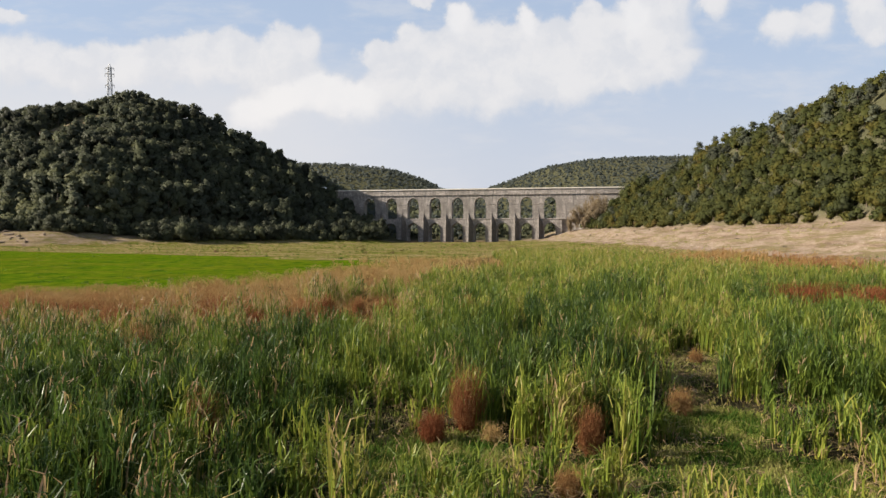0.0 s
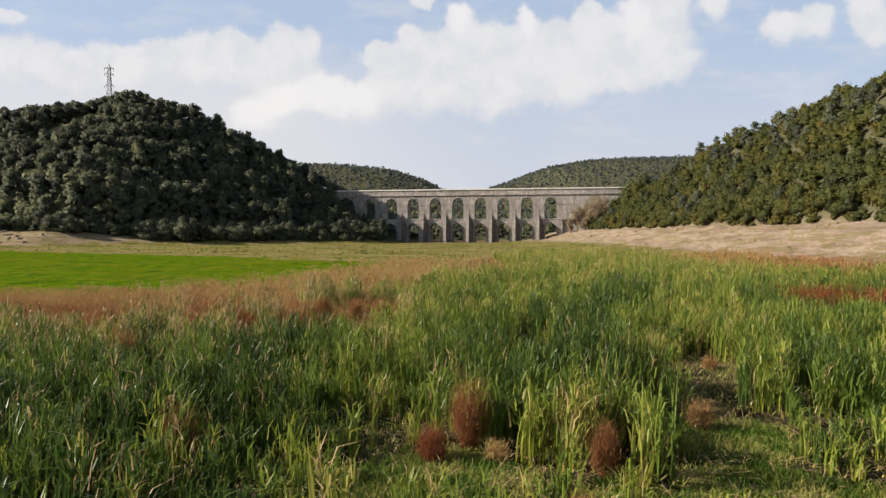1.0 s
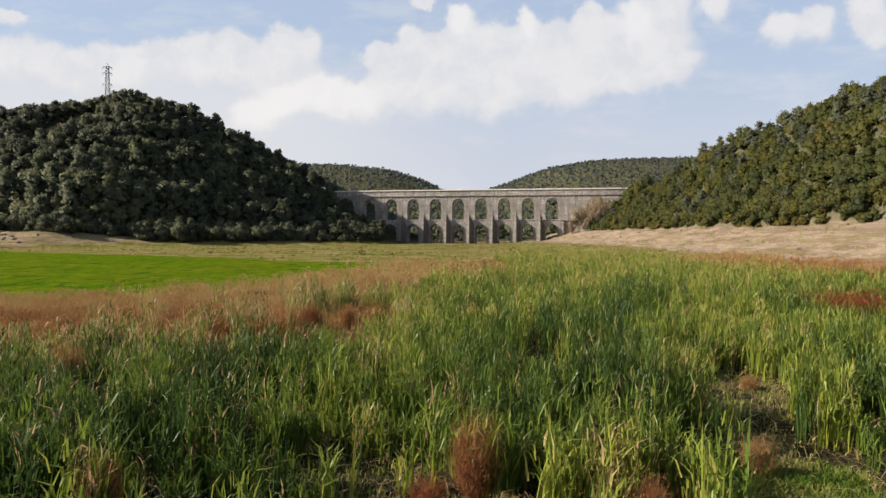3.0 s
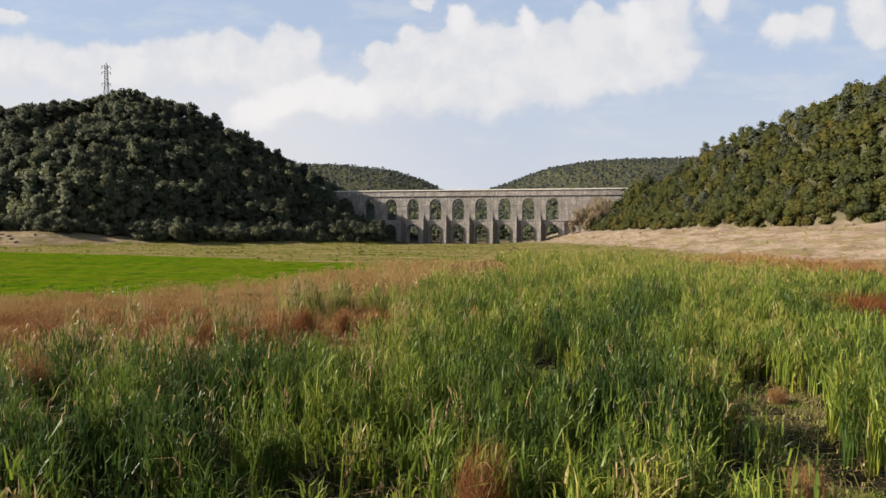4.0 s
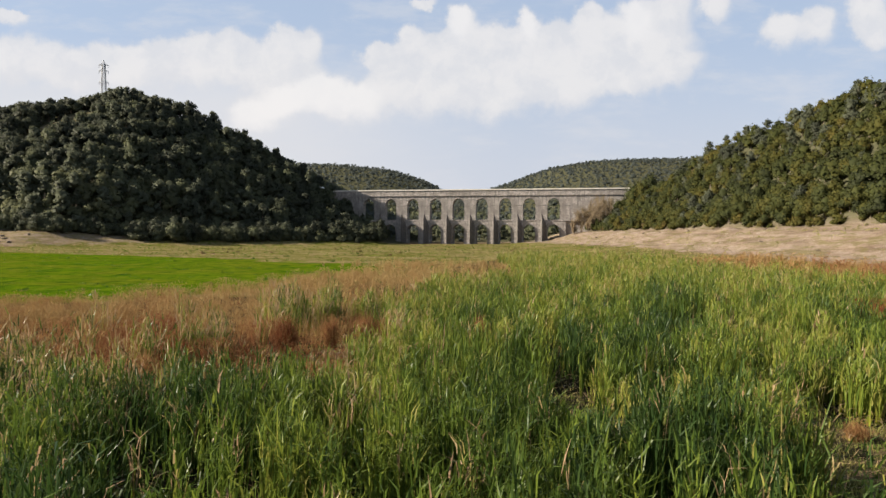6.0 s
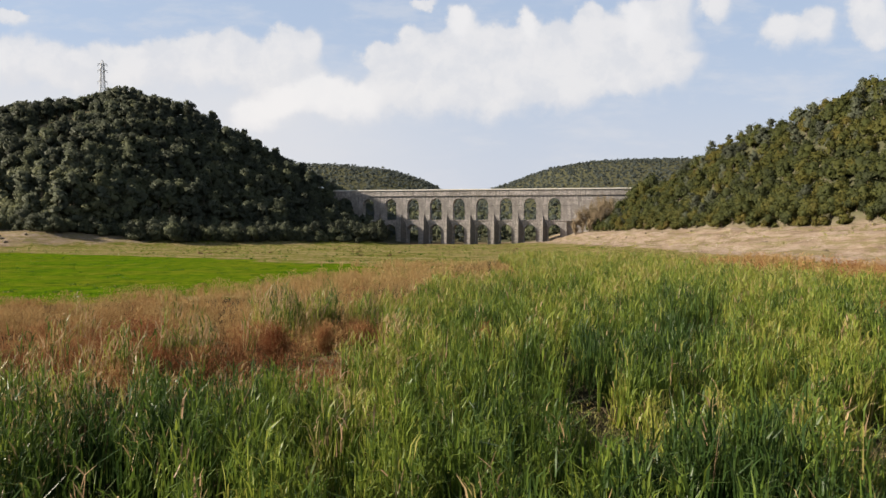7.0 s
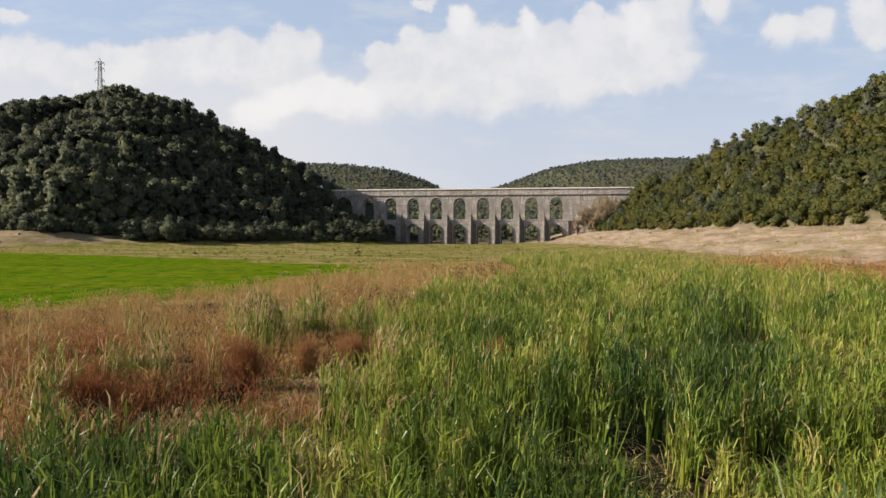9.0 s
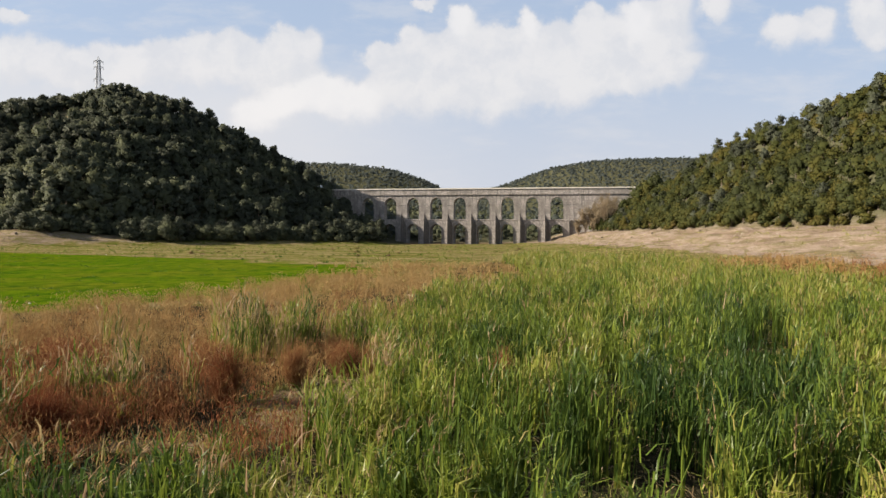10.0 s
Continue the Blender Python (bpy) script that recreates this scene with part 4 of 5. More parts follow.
def make_reeds():
    """Cattail plants in tufts; each plant is a narrow fan of upright leaves."""
    r = np.random.default_rng(23)
    out = []
    for y0, y1, tufts, stems, spread, levels, wid, plants, short in (
            (-12, 8, 2.8, 5, 0.25, (0, 0.65, 1), 0.045, 3, 4), (8, 17, 4.0, 9, 0.17, (0, 0.5, 0.8, 1), 0.044, 4, 5), (17, 30, 4.4, 9, 0.19, (0, 0.6, 1), 0.040, 3, 5), (30, 50, 4.0, 7, 0.22, (0, 0.6, 1), 0.046, 3, 4),
            (50, 85, 2.2, 6, 0.30, (0, 0.6, 1), 0.060, 3, 4), (85, 160, 0.75, 5, 0.5, (0, 0.6, 1), 0.10, 3, 4)):
        half = 20 + 0.72 * y1
        n = int(2 * half * (y1 - y0) * tufts)
        y = r.uniform(y0, y1, n)
        x = r.uniform(-half, half, n)
        ring = np.abs(x) - 0.74 * np.maximum(y, 5) - 2      # thinner towards the outer margins
        share = np.where(ring < 0, 1.0, 0.5 if y0 < 17 else 0.22) * step(20, 12, ring + 4 * waves(x, y, 98, 9))
        ok = r.random(n) < share * np.minimum(1, 1.5 * reed_cover(x, y))
        x, y = x[ok], y[ok]
        tuft_h, tuft_t = r.normal(size=len(x)) * 0.20, r.normal(size=len(x)) * (0.15 if y0 < 17 else 0.11)
        x, y = np.repeat(x, stems) + r.normal(size=len(x) * stems) * spread, np.repeat(y, stems) + r.normal(size=len(y) * stems) * spread
        tuft_h, tuft_t = np.repeat(tuft_h, stems), np.repeat(tuft_t, stems)
        ok = r.random(len(x)) < 2.2 * reed_cover(x, y) * (1 - 0.93 * openness(x, y))
        x, y, tuft_h, tuft_t = x[ok], y[ok], tuft_h[ok], tuft_t[ok]
        n = len(x)
        hgt = 1.55 + tuft_h + 0.22 * waves(x, y, 91, 6) + 0.30 * waves(x, y, 92, 2.2) + 0.34 * waves(x, y, 96, 3.6) * step(34, 46, y) + r.normal(size=n) * 0.12
        hgt = np.maximum(hgt, 0.5) * (1 - 0.48 * openness(x, y, SHORT)) * (1 + 0.22 * openness(x, y, TALL))
        # tall stands get darker leaves, painting in the shade on their sides
        tone = 0.64 + 0.05 * step(30, 34, y) * step(60, 40, y) - 0.24 * openness(x, y, RIMS) + (0.18 + 0.22 * step(2, 4, x)) * openness(x, y, TALL) - 0.10 * step(25, 33, y) * step(3, 0, x) * step(-12, -6, x) - 0.08 * step(28, 38, y)
        tone = tone + 0.34 * step(-2.0, -5.0, x) * step(20, 15, y) + 0.17 * step(-3.0, -6.0, x) * step(15, 20, y) * step(36, 30, y) - 0.26 * step(35, 90, y) + 0.20 * waves(x, y, 93, 7) + 0.20 * waves(x, y, 94, 2.0) + 0.20 * waves(x, y, 100, 3.2) * step(34, 46, y)
        tone = np.clip(tone + tuft_t + r.normal(size=n) * 0.07, 0.2, 1)
        dry = r.random(n) < 0.018 + 0.05 * step(0, -6, x) + 0.18 * step(-1.5, -5, x) * step(25, 29, y) + 0.3 * step(-4.5, -8.5, x) * step(21, 26, y) + 0.05 * (waves(x, y, 95, 6) > 0.5) + 0.5 * openness(x, y, [(-2.3, 37.0, 1.3, 2.6, 0)])
        tone = np.where(dry, r.uniform(0.0, 0.2, n), tone)
        foot = np.stack([x, y, height(x, y) - 0.05], 1)
        b = np.repeat(foot, plants, 0)
        k = len(b)
        b[:, :2] += r.normal(size=(k, 2)) * 0.03
        h = np.repeat(hgt, plants) * r.uniform(0.62, 1.05, k)
        tn = np.clip(np.repeat(tone, plants) + r.normal(size=k) * (0.10 if y0 < 17 else 0.06), 0, 1)
        lean = np.abs(r.normal(size=k)) * 0.14
        fold = np.where(r.random(k) < 0.35, r.uniform(0.2, 0.7, k), r.uniform(0.0, 0.16, k))
        out.append(leaves(b, h, r.uniform(0, 6.283, k), r.normal(size=k) * 1.2 + 0.2, lean, fold, wid * r.uniform(0.6, 1.2, k), tn, levels))
        # short drooping leaves up the stem
        b = np.repeat(foot, short, 0)
        k = len(b)
        stem_h = np.repeat(hgt, short)
        b += np.stack([r.normal(size=k) * 0.07, r.normal(size=k) * 0.07, stem_h * r.uniform(0.42, 0.92, k)], 1)
        tn = np.clip(np.repeat(tone, short) - 0.03 + r.normal(size=k) * (0.09 if y0 < 17 else 0.055), 0, 1)
        out.append(leaves(b, r.uniform(0.28, 0.62, k), r.uniform(0, 6.283, k), r.uniform(-3.14, 3.14, k), np.abs(r.normal(size=k)) * 0.32, r.uniform(0.1, 1.1, k), wid * r.uniform(0.55, 1.0, k), tn, (0, 0.5, 1) if y1 < 90 else (0, 1), 0.4))
    return out


def join_strips(name, label, category, sets, mat):
    n, F = 0, []
    for v, f, t, a in sets:
        F.append(f + n)
        n += len(v)
    me = mesh_of(name, np.concatenate([s[0] for s in sets]), np.concatenate(F), mat, {"tone": np.concatenate([s[2] for s in sets]), "along": np.concatenate([s[3] for s in sets])})
    return tagged(new(name, me), label, category, kind="stuff")


join_strips("reed_bed", "dense tall green cattail reeds with dry leaves on the lake bed", "reeds", make_reeds(), REED)


def make_weeds():
    """Wide stand of feathery red-brown dry weeds."""
    r = np.random.default_rng(29)
    out = []
    for y0, y1, dens, wid, per, fluff in ((24, 48, 9, 0.018, 9, 38), (48, 80, 3.4, 0.030, 7, 22), (80, 130, 1.0, 0.08, 6, 14)):
        n = int((1.52 * y1 + 6) * (y1 - y0) * dens)
        y = r.uniform(y0, y1, n)
        x = r.uniform(-0.76 * y1 - 3, 0.76 * y1 + 3, n)
        _, meadow, _ = zones(x, y)
        shore = np.interp(y, [0, 65, 145], [46, 46, 54])
        ok = (np.abs(x) < 0.76 * y + 3) & (r.random(n) < weedy(x, y) * (1 - meadow) * (1 - 0.97 * openness(x, y)) * np.clip(0.75 + 0.5 * waves(x, y, 87, 6), 0, 1)) & (x < shore) & (y < 112)
        x, y = x[ok], y[ok]
        n = len(x)
        h0 = 0.85 + 0.25 * waves(x, y, 88, 5) + 0.35 * step(17, 20, x) * step(52, 48, y)
        tone = np.clip(0.60 + 0.16 * step(34, 44, y) + 0.26 * waves(x, y, 89, 8) + r.normal(size=n) * 0.12 + 0.006 * (y - 45) - (0.42 + 0.4 * step(52, 48, y)) * step(17, 20, x) - 0.20 * step(46, 32, y) * step(0, -5, x), 0, 1)
        b = np.repeat(np.stack([x, y, height(x, y) - 0.03], 1), per, 0)
        k = len(b)
        b[:, :2] += r.normal(size=(k, 2)) * 0.12
        out.append(strips(b, np.repeat(h0, per) * r.uniform(0.5, 1.15, k), r.uniform(0, 6.283, k), r.uniform(0, 6.283, k), r.uniform(0.1, 1.0, k), wid * r.uniform(0.6, 1.3, k), np.clip(np.repeat(tone, per) + r.normal(size=k) * 0.06, 0, 1), (0, 0.55, 1)))
        # fine seed heads that fill the upper half of the stand
        k = n * fluff
        up = np.repeat(h0, fluff) * r.uniform(0.25, 1.12, k) ** 0.8
        p = np.repeat(np.stack([x, y, height(x, y)], 1), fluff, 0) + np.stack([r.normal(size=k) * 0.24, r.normal(size=k) * 0.24, up], 1)
        out.append(strips(p, r.uniform(0.08, 0.22, k), r.uniform(0, 6.283, k), r.uniform(0, 6.283, k), r.uniform(0.2, 1.2, k), wid * r.uniform(0.8, 1.8, k), np.clip(np.repeat(tone, fluff) + 0.08 + r.normal(size=k) * 0.10, 0, 1), (0, 1)))
    return out


join_strips("dry_weed_field", "wide stand of feathery red-brown dry weeds", "weeds", make_weeds(), WEED)


# ---------------------------------------------------------------- red-brown bushes in the reeds
def dry_bush(x, y, h, w, tone, seed, label):
    """Rounded feathery bush of very many fine dry stems."""
    r = np.random.default_rng(seed)
    root = tagged(new("dry_bush"), label, "bush")
    z = float(height(x, y))
    root.matrix_world = pose(x, y, z)
    n = int(300 * (w + 0.4) * (h + 0.3))
    a, q = r.uniform(0, 6.283, n), np.sqrt(r.random(n))
    b = np.stack([0.16 * w * q * np.cos(a), 0.16 * w * q * np.sin(a), np.full(n, -0.05)], 1)
    hh = h * r.uniform(0.5, 1.08, n) * (1 - 0.5 * q ** 2)
    v, f, t, al = strips(b, hh, r.uniform(0, 6.283, n), a + r.normal(size=n) * 0.4, 0.04 + 0.36 * w / h * q * r.uniform(0.6, 1.2, n), 0.011 * r.uniform(0.6, 1.3, n), np.clip(tone + r.normal(size=n) * 0.1, 0, 1), (0, 0.5, 1))
    stems = new("stem_tuft", mesh_of("stem_tuft", v, f, WEED, {"tone": t, "along": al}))
    stems.parent = root
    # seed sprays towards the top
    m = n * 14
    i = r.integers(0, n, m)
    k = r.uniform(0.3, 1.0, m)
    off = (0.04 + 0.36 * w / h * q[i]) * k ** 3 * hh[i]
    p = b[i] + np.stack([np.cos(a[i]) * off, np.sin(a[i]) * off, hh[i] * k], 1) + r.normal(size=(m, 3)) * 0.085
    v, f, t, al = strips(p, r.uniform(0.05, 0.14, m), r.uniform(0, 6.283, m), r.uniform(0, 6.283, m), r.uniform(0.3, 1.0, m), 0.007 * r.uniform(0.6, 1.4, m), np.clip(tone + 0.16 + r.normal(size=m) * 0.12, 0, 1), (0, 1))
    spray = new("seed_spray", mesh_of("seed_spray", v, f, WEED, {"tone": t, "along": al}))
    spray.parent = root


RUST = "feathery rust-red dry bush standing among green reeds"
DARK = "dark red-brown dry bush at the edge of the reeds"
for i, (bx, by, bh, bw, bt, bl) in enumerate((
        (0.62, 15.8, 1.8, 1.4, 0.30, RUST), (-0.25, 15.0, 0.85, 1.0, 0.15, DARK), (1.15, 15.0, 0.45, 0.6, 0.85, RUST), (3.30, 14.05, 1.3, 0.75, 0.34, RUST),
        (-5.4, 14.1, 1.65, 0.8, 0.28, DARK), (6.52, 17.2, 0.85, 0.9, 0.40, RUST), (7.1, 21.7, 0.62, 0.9, 0.3, RUST), (-10.6, 22.0, 2.1, 1.5, 0.4, RUST),
        (-6.6, 12.3, 0.9, 0.8, 0.35, RUST), (2.4, 11.9, 0.6, 0.8, 0.4, RUST), (-6.3, 34.4, 1.9, 1.5, 0.12, DARK), (-7.4, 33.2, 1.1, 1.2, 0.16, RUST),
        (-9.6, 31.4, 1.35, 2.2, 0.10, DARK), (-11.4, 32.3, 1.3, 2.0, 0.18, RUST), (-8.6, 31.6, 0.9, 1.4, 0.16, DARK), (-13.0, 31.0, 1.2, 1.8, 0.22, RUST), (-15.0, 32.2, 1.2, 2.0, 0.20, RUST),
        (-10.4, 33.4, 1.3, 1.8, 0.2, RUST), (-4.9, 36.6, 1.5, 1.2, 0.24, RUST), (-3.6, 37.9, 1.4, 1.6, 0.28, RUST), (-4.3, 40.1, 1.2, 1.5, 0.35, RUST), (-17.5, 33.5, 1.2, 2.0, 0.2, RUST),
        (-4.6, 46.0, 1.3, 1.7, 0.3, RUST), (-9.0, 29.6, 0.7, 1.3, 0.3, RUST), (-2.6, 37.6, 1.3, 1.2, 0.35, RUST), (1.3, 34.2, 1.9, 0.9, 0.3, RUST), (9.8, 24.4, 0.5, 0.7, 0.25, RUST))):
    dry_bush(bx, by, bh, bw, bt, 300 + i, bl)


# ---------------------------------------------------------------- low sward of the clearings
def make_turf():
    r = np.random.default_rng(37)
    n = 34000
    y = r.uniform(6, 50, n * 6)
    x = r.uniform(-16, 18, n * 6)
    ok = (np.abs(x) < 0.76 * y + 3) & (r.random(n * 6) < openness(x, y) * (1 - 0.8 * openness(x, y, BARE) * ((x < 4) | (y > 17.8))))
    x, y = x[ok][:n], y[ok][:n]
    per = 4
    b = np.repeat(np.stack([x, y, height(x, y) - 0.01], 1), per, 0)
    k = len(b)
    b[:, :2] += r.normal(size=(k, 2)) * 0.07
    tone = np.clip(np.repeat(0.34 + 0.30 * waves(x, y, 97, 1.6) + 0.30 * openness(x, y, BARE), per) + r.normal(size=k) * 0.15, 0, 1)
    return [strips(b, r.uniform(0.05, 0.24, k), r.uniform(0, 6.283, k), r.uniform(0, 6.283, k), r.uniform(0.2, 0.9, k), 0.022 * r.uniform(0.6, 1.4, k), tone, (0, 0.5, 1))]


join_strips("low_sward", "short yellow-green grass in clearings between the reeds", "grass", make_turf(), TURF)


# ---------------------------------------------------------------- pylon and domed chamber
def bar(bm, a, b, w):
    a, b = Vector(a), Vector(b)
    q = (b - a).to_track_quat("Z", "Y")
    rows = [[bm.verts.new(p + q @ Vector((sx * w, sy * w, 0))) for sx, sy in ((-1, -1), (1, -1), (1, 1), (-1, 1))] for p in (a, b)]
    for i in range(4):
        bm.faces.new((rows[0][i], rows[0][(i + 1) % 4], rows[1][(i + 1) % 4], rows[1][i]))
    bm.faces.new(rows[0][::-1])
    bm.faces.new(rows[1])


def make_pylon():
    x, y = -224.0, 428.0
    z = float(height(x, y)) - 0.3
    top = 116.5 - z
    root = tagged(new("electricity_pylon"), "grey steel lattice electricity pylon on a wooded hilltop", "pylon")
    root.matrix_world = pose(x, y, z, 0, 0, 12)

    def half(h):
        return np.interp(h, [0, top * 0.62, top], [3.4, 1.25, 0.75])

    corners = ((-1, -1), (1, -1), (1, 1), (-1, 1))
    for cx, cy in corners:
        bm = bmesh.new()
        for h0, h1 in ((0, top * 0.62), (top * 0.62, top)):
            bar(bm, (cx * half(h0), cy * half(h0), h0), (cx * half(h1), cy * half(h1), h1), 0.13)
        part("leg", bm, STEEL, root)
    levels = np.linspace(0.5, top, 13)
    for h0, h1 in zip(levels, levels[1:]):
        bm = bmesh.new()
        for i in range(4):
            (ax, ay), (bx, by) = corners[i], corners[(i + 1) % 4]
            bar(bm, (ax * half(h0), ay * half(h0), h0), (bx * half(h1), by * half(h1), h1), 0.055)
            bar(bm, (bx * half(h0), by * half(h0), h0), (ax * half(h1), ay * half(h1), h1), 0.055)
            bar(bm, (ax * half(h1), ay * half(h1), h1), (bx * half(h1), by * half(h1), h1), 0.055)
        part("lattice", bm, STEEL, root)
    for h in (top - 1.2, top - 5.0, top - 12.5):
        for sx in (-1, 1):
            bm = bmesh.new()
            for sy in (-1, 1):
                bar(bm, (sx * half(h), sy * half(h), h), (sx * 2.9, 0, h + 0.4), 0.08)
                bar(bm, (sx * half(h), sy * half(h), h + 1.2), (sx * 2.9, 0, h + 0.4), 0.08)
            bar(bm, (sx * 2.8, 0, h + 0.4), (sx * 2.8, 0, h - 1.4), 0.10)
            part("crossarm", bm, STEEL, root)
    bm = bmesh.new()
    for cx, cy in corners:
        bar(bm, (cx * half(top), cy * half(top), top), (0, 0, top + 2.4), 0.07)
    part("earth_wire_peak", bm, STEEL, root)


make_pylon()


def make_dome():
    root = tagged(new("domed_chamber"), "small pale domed stone chamber at the end of the aqueduct", "building")
    root.matrix_world = pose(-71.0, 377.0, 25.2)
    bm = bmesh.new()
    bmesh.ops.create_cone(bm, cap_ends=True, segments=16, radius1=2.3, radius2=2.3, depth=7.5, matrix=Matrix.Translation((0, 0, 1.6)))
    part("drum", bm, STONE, root)
    bm = bmesh.new()
    bmesh.ops.create_cone(bm, cap_ends=True, segments=24, radius1=2.55, radius2=2.45, depth=0.35, matrix=Matrix.Translation((0, 0, 5.5)))
    part("eaves_ring", bm, PLASTER, root)
    bm = bmesh.new()
    bmesh.ops.create_uvsphere(bm, u_segments=24, v_segments=12, radius=2.3, matrix=Matrix.Translation((0, 0, 5.6)) @ Matrix.Diagonal((1, 1, 0.85, 1)))
    bmesh.ops.delete(bm, geom=[v for v in bm.verts if v.co.z < 5.5], context="VERTS")
    part("dome", bm, PLASTER, root)


make_dome()


# ---------------------------------------------------------------- bare scrub by the aqueduct's end
def bare_tree(x, y, h, seed):
    """Brown half-bare tree: trunk and very many rising twigs."""
    r = np.random.default_rng(seed)
    root = tagged(new("bare_tree"), "tall brown half-bare willow tree beside the aqueduct", "tree", "bare trees by the aqueduct")
    root.matrix_world = pose(x, y, float(height(x, y)) - 0.2)
    tv, tf, tn = limb((0, 0, -0.3), (0.1, 0, h * 0.7), 0.26, 0.06)
    trunk = new("trunk", mesh_of("trunk", tv, tf, BARK, None, True, tn))
    trunk.parent = root
    stems, ends = [], []
    for _ in range(16):
        a, lev = r.uniform(0, 6.283), r.uniform(0.05, 0.55)
        out, up = h * r.uniform(0.08, 0.26), h * r.uniform(0.18, 0.38)
        p, q = (0, 0, lev * h), (out * math.cos(a), out * math.sin(a), min(lev * h + up, h * 0.92))
        stems.append(limb(p, q, 0.10, 0.03, 4))
        ends.append((p, q))
    count = np.cumsum([0] + [len(v[0]) for v in stems])
    boughs = new("boughs", mesh_of("boughs", np.concatenate([v[0] for v in stems]), np.concatenate([v[1] + c for v, c in zip(stems, count)]), BARK, None, True, np.concatenate([v[2] for v in stems])))
    boughs.parent = root
    n = 1500
    ends, k = np.array(ends), r.integers(0, 16, n)
    t = r.uniform(0.25, 1.05, n)[:, None]
    b = ends[k, 0] * (1 - t) + ends[k, 1] * t + r.normal(size=(n, 3)) * h * 0.035
    v, f, t, al = strips(b, h * r.uniform(0.06, 0.20, n), r.uniform(0, 6.283, n), r.uniform(0, 6.283, n), r.uniform(0.1, 0.9, n), r.uniform(0.05, 0.12, n), np.clip(0.6 + r.normal(size=n) * 0.2, 0, 1), (0, 0.5, 1))
    twigs = new("crown", mesh_of("crown", v, f, SCRUB, {"tone": t, "along": al}))
    twigs.parent = root


SCRUB = leafy("bare_twigs", [(0.0, (0.085, 0.070, 0.042)), (0.5, (0.210, 0.165, 0.105)), (1.0, (0.320, 0.250, 0.165))], 0.3, 0.9)
for i, (bx, by, bh) in enumerate(((70.5, 333, 14), (74.5, 336, 16.5), (78.0, 331, 16), (81.0, 338, 17), (67.0, 334, 9), (84.5, 334, 15), (76.0, 326, 11), (72.0, 325, 8))):
    bare_tree(bx, by, bh, 500 + i)


# ---------------------------------------------------------------- tufts on the open ground
def make_tufts():
    """Grass tufts over the sward, the meadow and the banks."""
    r = np.random.default_rng(43)
    out = []
    for y0, y1, n, size in ((40, 120, 14000, 0.26), (120, 335, 14000, 0.36)):
        y = r.uniform(y0, y1, n)
        x = r.uniform(-0.75, 0.75, n) * y
        olive, meadow, dark_bed = zones(x, y)
        thick = waves(x, y, 101, 9) + 0.6 * waves(x, y * 3, 102, 20)
        bank = (x > 46) & (x < 78)
        keep = np.where(meadow > 0.5, (thick > 0.85) & (r.random(n) < 0.7), np.where(bank, thick > 0.7, (olive > 0.5) & (thick > 0.6)))
        keep &= (weedy(x, y) < 0.5) | (y > 112) | (meadow > 0.5)
        keep &= (reed_cover(x, y) < 0.05) & (foot_left(x, y) < -22)
        x, y, meadow, bank = x[keep], y[keep], meadow[keep], bank[keep]
        n = len(x)
        per = 5
        b = np.repeat(np.stack([x, y, height(x, y) - 0.02], 1), per, 0)
        k = len(b)
        b[:, :2] += r.normal(size=(k, 2)) * size * 0.5
        base = np.where(meadow > 0.5, 0.05, np.where(bank, 0.8, 0.36 + 0.3 * waves(x, y, 103, 30)))
        tone = np.clip(np.repeat(base, per) + r.normal(size=k) * 0.15, 0, 1)
        out.append(strips(b, size * r.uniform(0.5, 1.5, k) * np.repeat(np.where(meadow > 0.5, 0.4, 1), per), r.uniform(0, 6.283, k), r.uniform(0, 6.283, k), r.uniform(0.1, 0.8, k), size * 0.4 * r.uniform(0.6, 1.4, k), tone, (0, 0.6, 1)))
    return out


join_strips("grass_tufts", "scattered olive and straw grass tufts on the dry lake bed", "grass", make_tufts(), TURF)


def make_litter():
    """Fallen straw-coloured reed leaves on the ground of the reed bed."""
    r = np.random.default_rng(47)
    n = 26000
    y = 5 + 42 * r.random(n) ** 1.2
    x = r.uniform(-0.76, 0.76, n) * y + r.normal(size=n)
    keep = (reed_cover(x, y) > 0.02) | (openness(x, y) > 0.2) & (r.random(n) < 0.1 + 0.5 * openness(x, y, BARE))
    x, y = x[keep], y[keep]
    n = len(x)
    b = np.stack([x, y, height(x, y) + r.uniform(0.02, 0.25, n)], 1)
    a = r.uniform(0, 6.283, n)
    return [strips(b, r.uniform(0.15, 0.5, n), a + 1.57, a, r.uniform(1.2, 2.4, n), r.uniform(0.015, 0.035, n), np.clip(r.normal(size=n) * 0.05 + 0.05, 0, 0.14), (0, 0.5, 1))]


join_strips("reed_litter", "fallen straw-coloured reed leaves on dark ground", "dead leaves", make_litter(), REED)


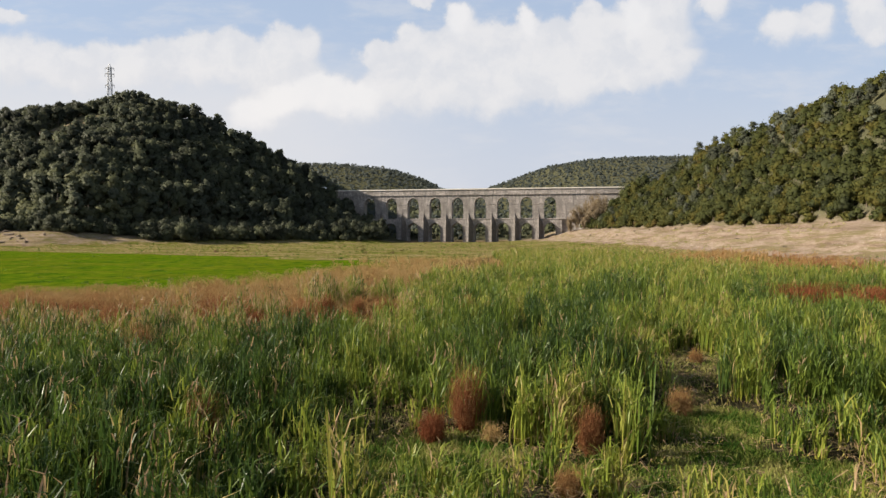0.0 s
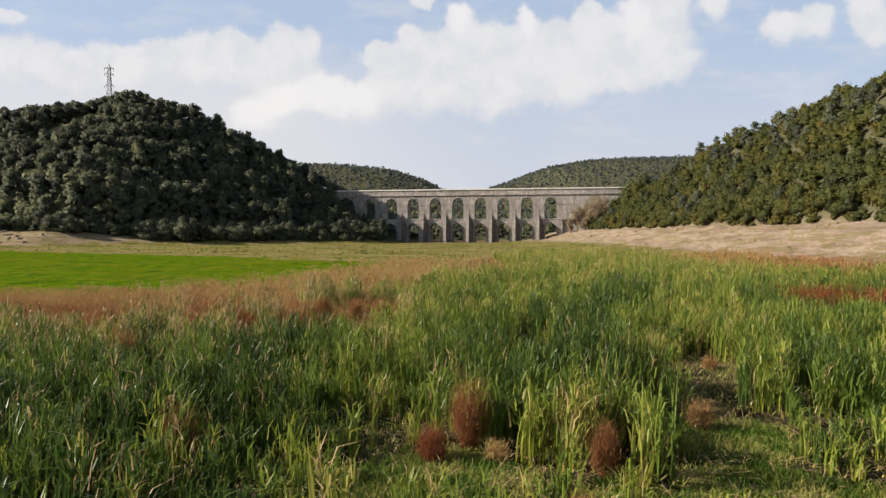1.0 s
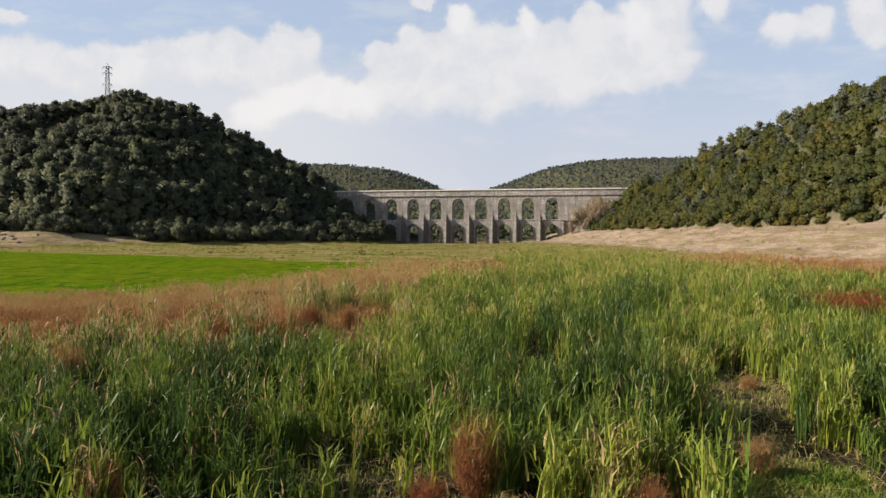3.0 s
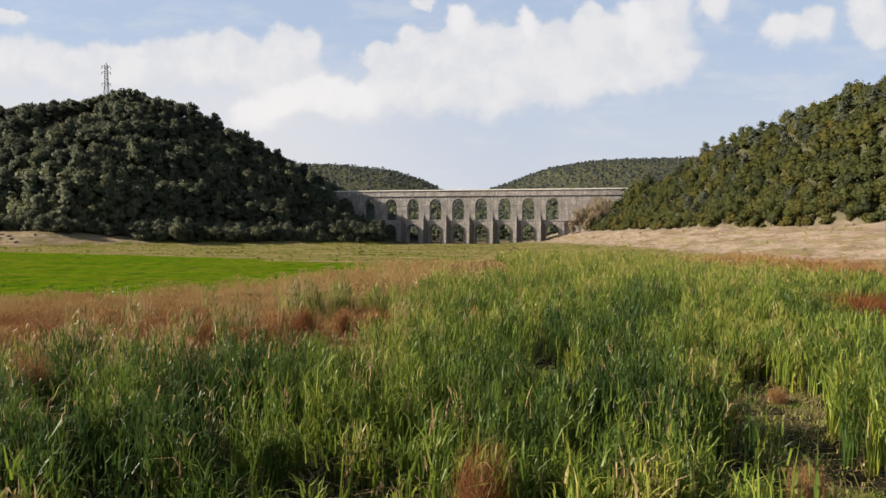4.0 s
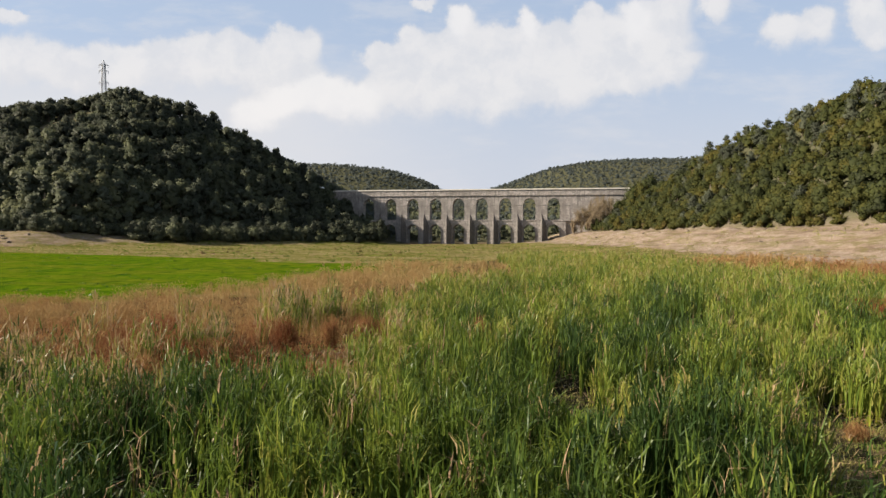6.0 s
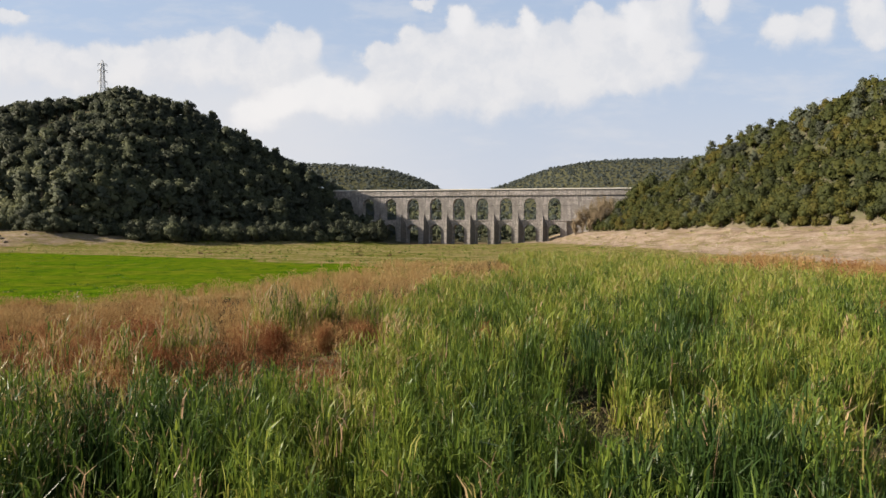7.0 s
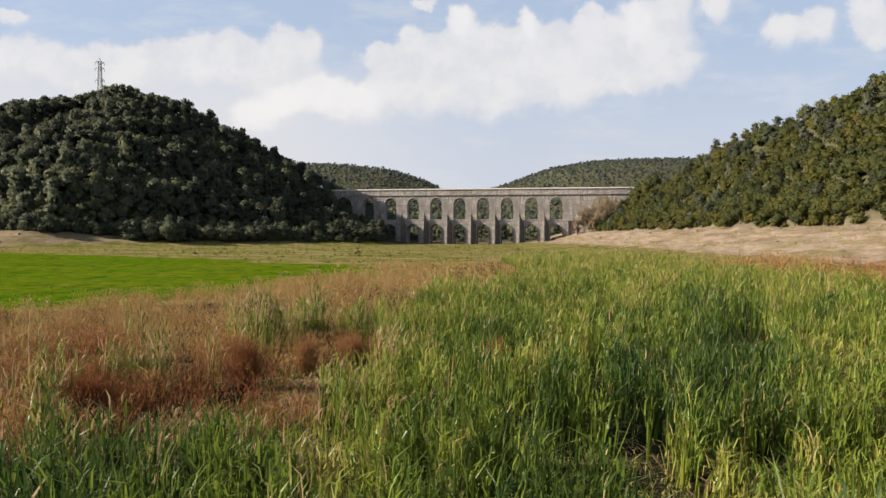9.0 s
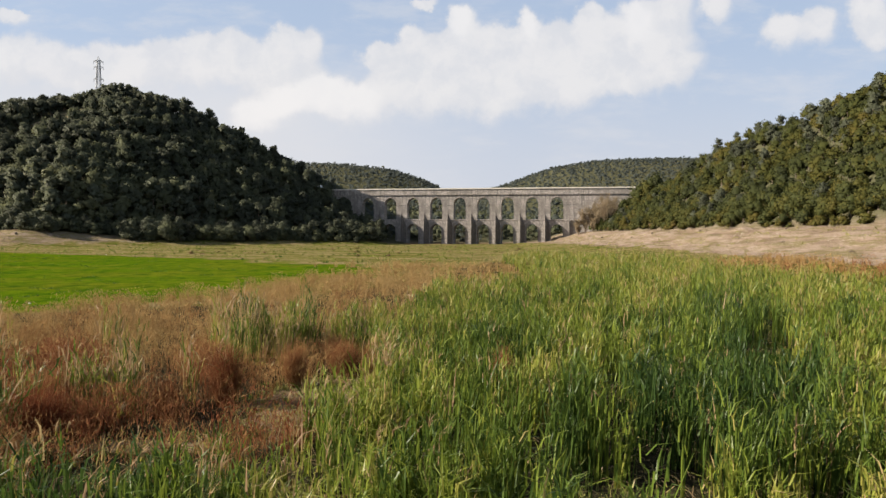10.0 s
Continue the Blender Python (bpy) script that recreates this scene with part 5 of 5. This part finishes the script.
def make_plumes():
    """Straw-coloured seed heads on thin stalks above the reeds."""
    r = np.random.default_rng(53)
    n = 420
    y = r.uniform(24, 36, n)
    x = r.uniform(-15, -0.5, n)
    keep = (reed_cover(x, y) > 0.15) & (waves(x, y, 99, 4) > -0.1)
    x, y = x[keep], y[keep]
    n = len(x)
    h, way, bend = r.uniform(1.55, 2.1, n), r.normal(size=n) * 0.5 + 0.4, r.uniform(0.1, 0.3, n)
    b = np.stack([x, y, height(x, y) - 0.05], 1)
    stalk = strips(b, h, r.uniform(0, 6.283, n), way, bend, np.full(n, 0.012), np.full(n, 0.12), (0, 0.6, 1))
    top = b + np.stack([np.cos(way) * bend * h, np.sin(way) * bend * h, h * (0.96 - 0.35 * bend ** 2)], 1)
    heads = []
    for k in range(5):
        heads.append(strips(top - (0, 0, 0.08), r.uniform(0.18, 0.34, n), r.uniform(0, 6.283, n), way + r.normal(size=n) * 0.5, r.uniform(0.4, 0.9, n), r.uniform(0.02, 0.04, n), r.uniform(0.0, 0.09, n), (0, 0.55, 1)))
    return [stalk] + heads


join_strips("reed_plumes", "straw-coloured feathery seed heads standing above green reeds", "seed heads", make_plumes(), REED)


# ---------------------------------------------------------------- stones
def rock(x, y, w, h, seed, label, group, mat):
    r = np.random.default_rng(seed)
    bm = bmesh.new()
    bmesh.ops.create_icosphere(bm, subdivisions=2 if w > 0.7 else 1, radius=1.0)
    off = Vector(r.uniform(-50, 50, 3))
    for v in bm.verts:
        k = 1 + 0.35 * noise.noise(v.co * 1.3 + off) + 0.12 * noise.noise(v.co * 3.7 + off)
        v.co = Vector((v.co.x * w * k, v.co.y * w * 0.8 * k, max(v.co.z, -0.5) * h * k))
    me = bpy.data.meshes.new("rock")
    bm.to_mesh(me)
    bm.free()
    me.materials.append(mat)
    ob = new("rock", me)
    ob.matrix_world = pose(x, y, float(height(x, y)) + 0.05 * h, 0, 0, r.uniform(0, 360))
    tagged(ob, label, "rock", group)


ROCK = plain("shore_rock", (0.040, 0.028, 0.018), (0.135, 0.098, 0.062), 0.9)
r_rock = np.random.default_rng(53)
for i in range(55):
    rx = r_rock.uniform(-184, -150)
    ry = r_rock.uniform(226, 262)
    if -26 < foot_left(rx, ry) < -2:
        rock(rx, ry, r_rock.uniform(0.4, 1.9), r_rock.uniform(0.2, 0.6), 600 + i, "brown weathered rock on the dry reservoir bank", "rocks on the bank", ROCK)
for i in range(11):
    ry = r_rock.uniform(75, 300)
    rock(r_rock.uniform(50, 75), ry, r_rock.uniform(0.25, 0.7), r_rock.uniform(0.2, 0.45), 700 + i, "brown stone lying on the silt bank", "stones on the silt bank", ROCK)
for i, (rx, ry) in enumerate(((-74.5, 156.0), (-27.5, 58.5))):
    rock(rx, ry, 0.10, 0.10, 800 + i, "small white stone lying in the meadow", "white stones in the meadow", PLASTER)
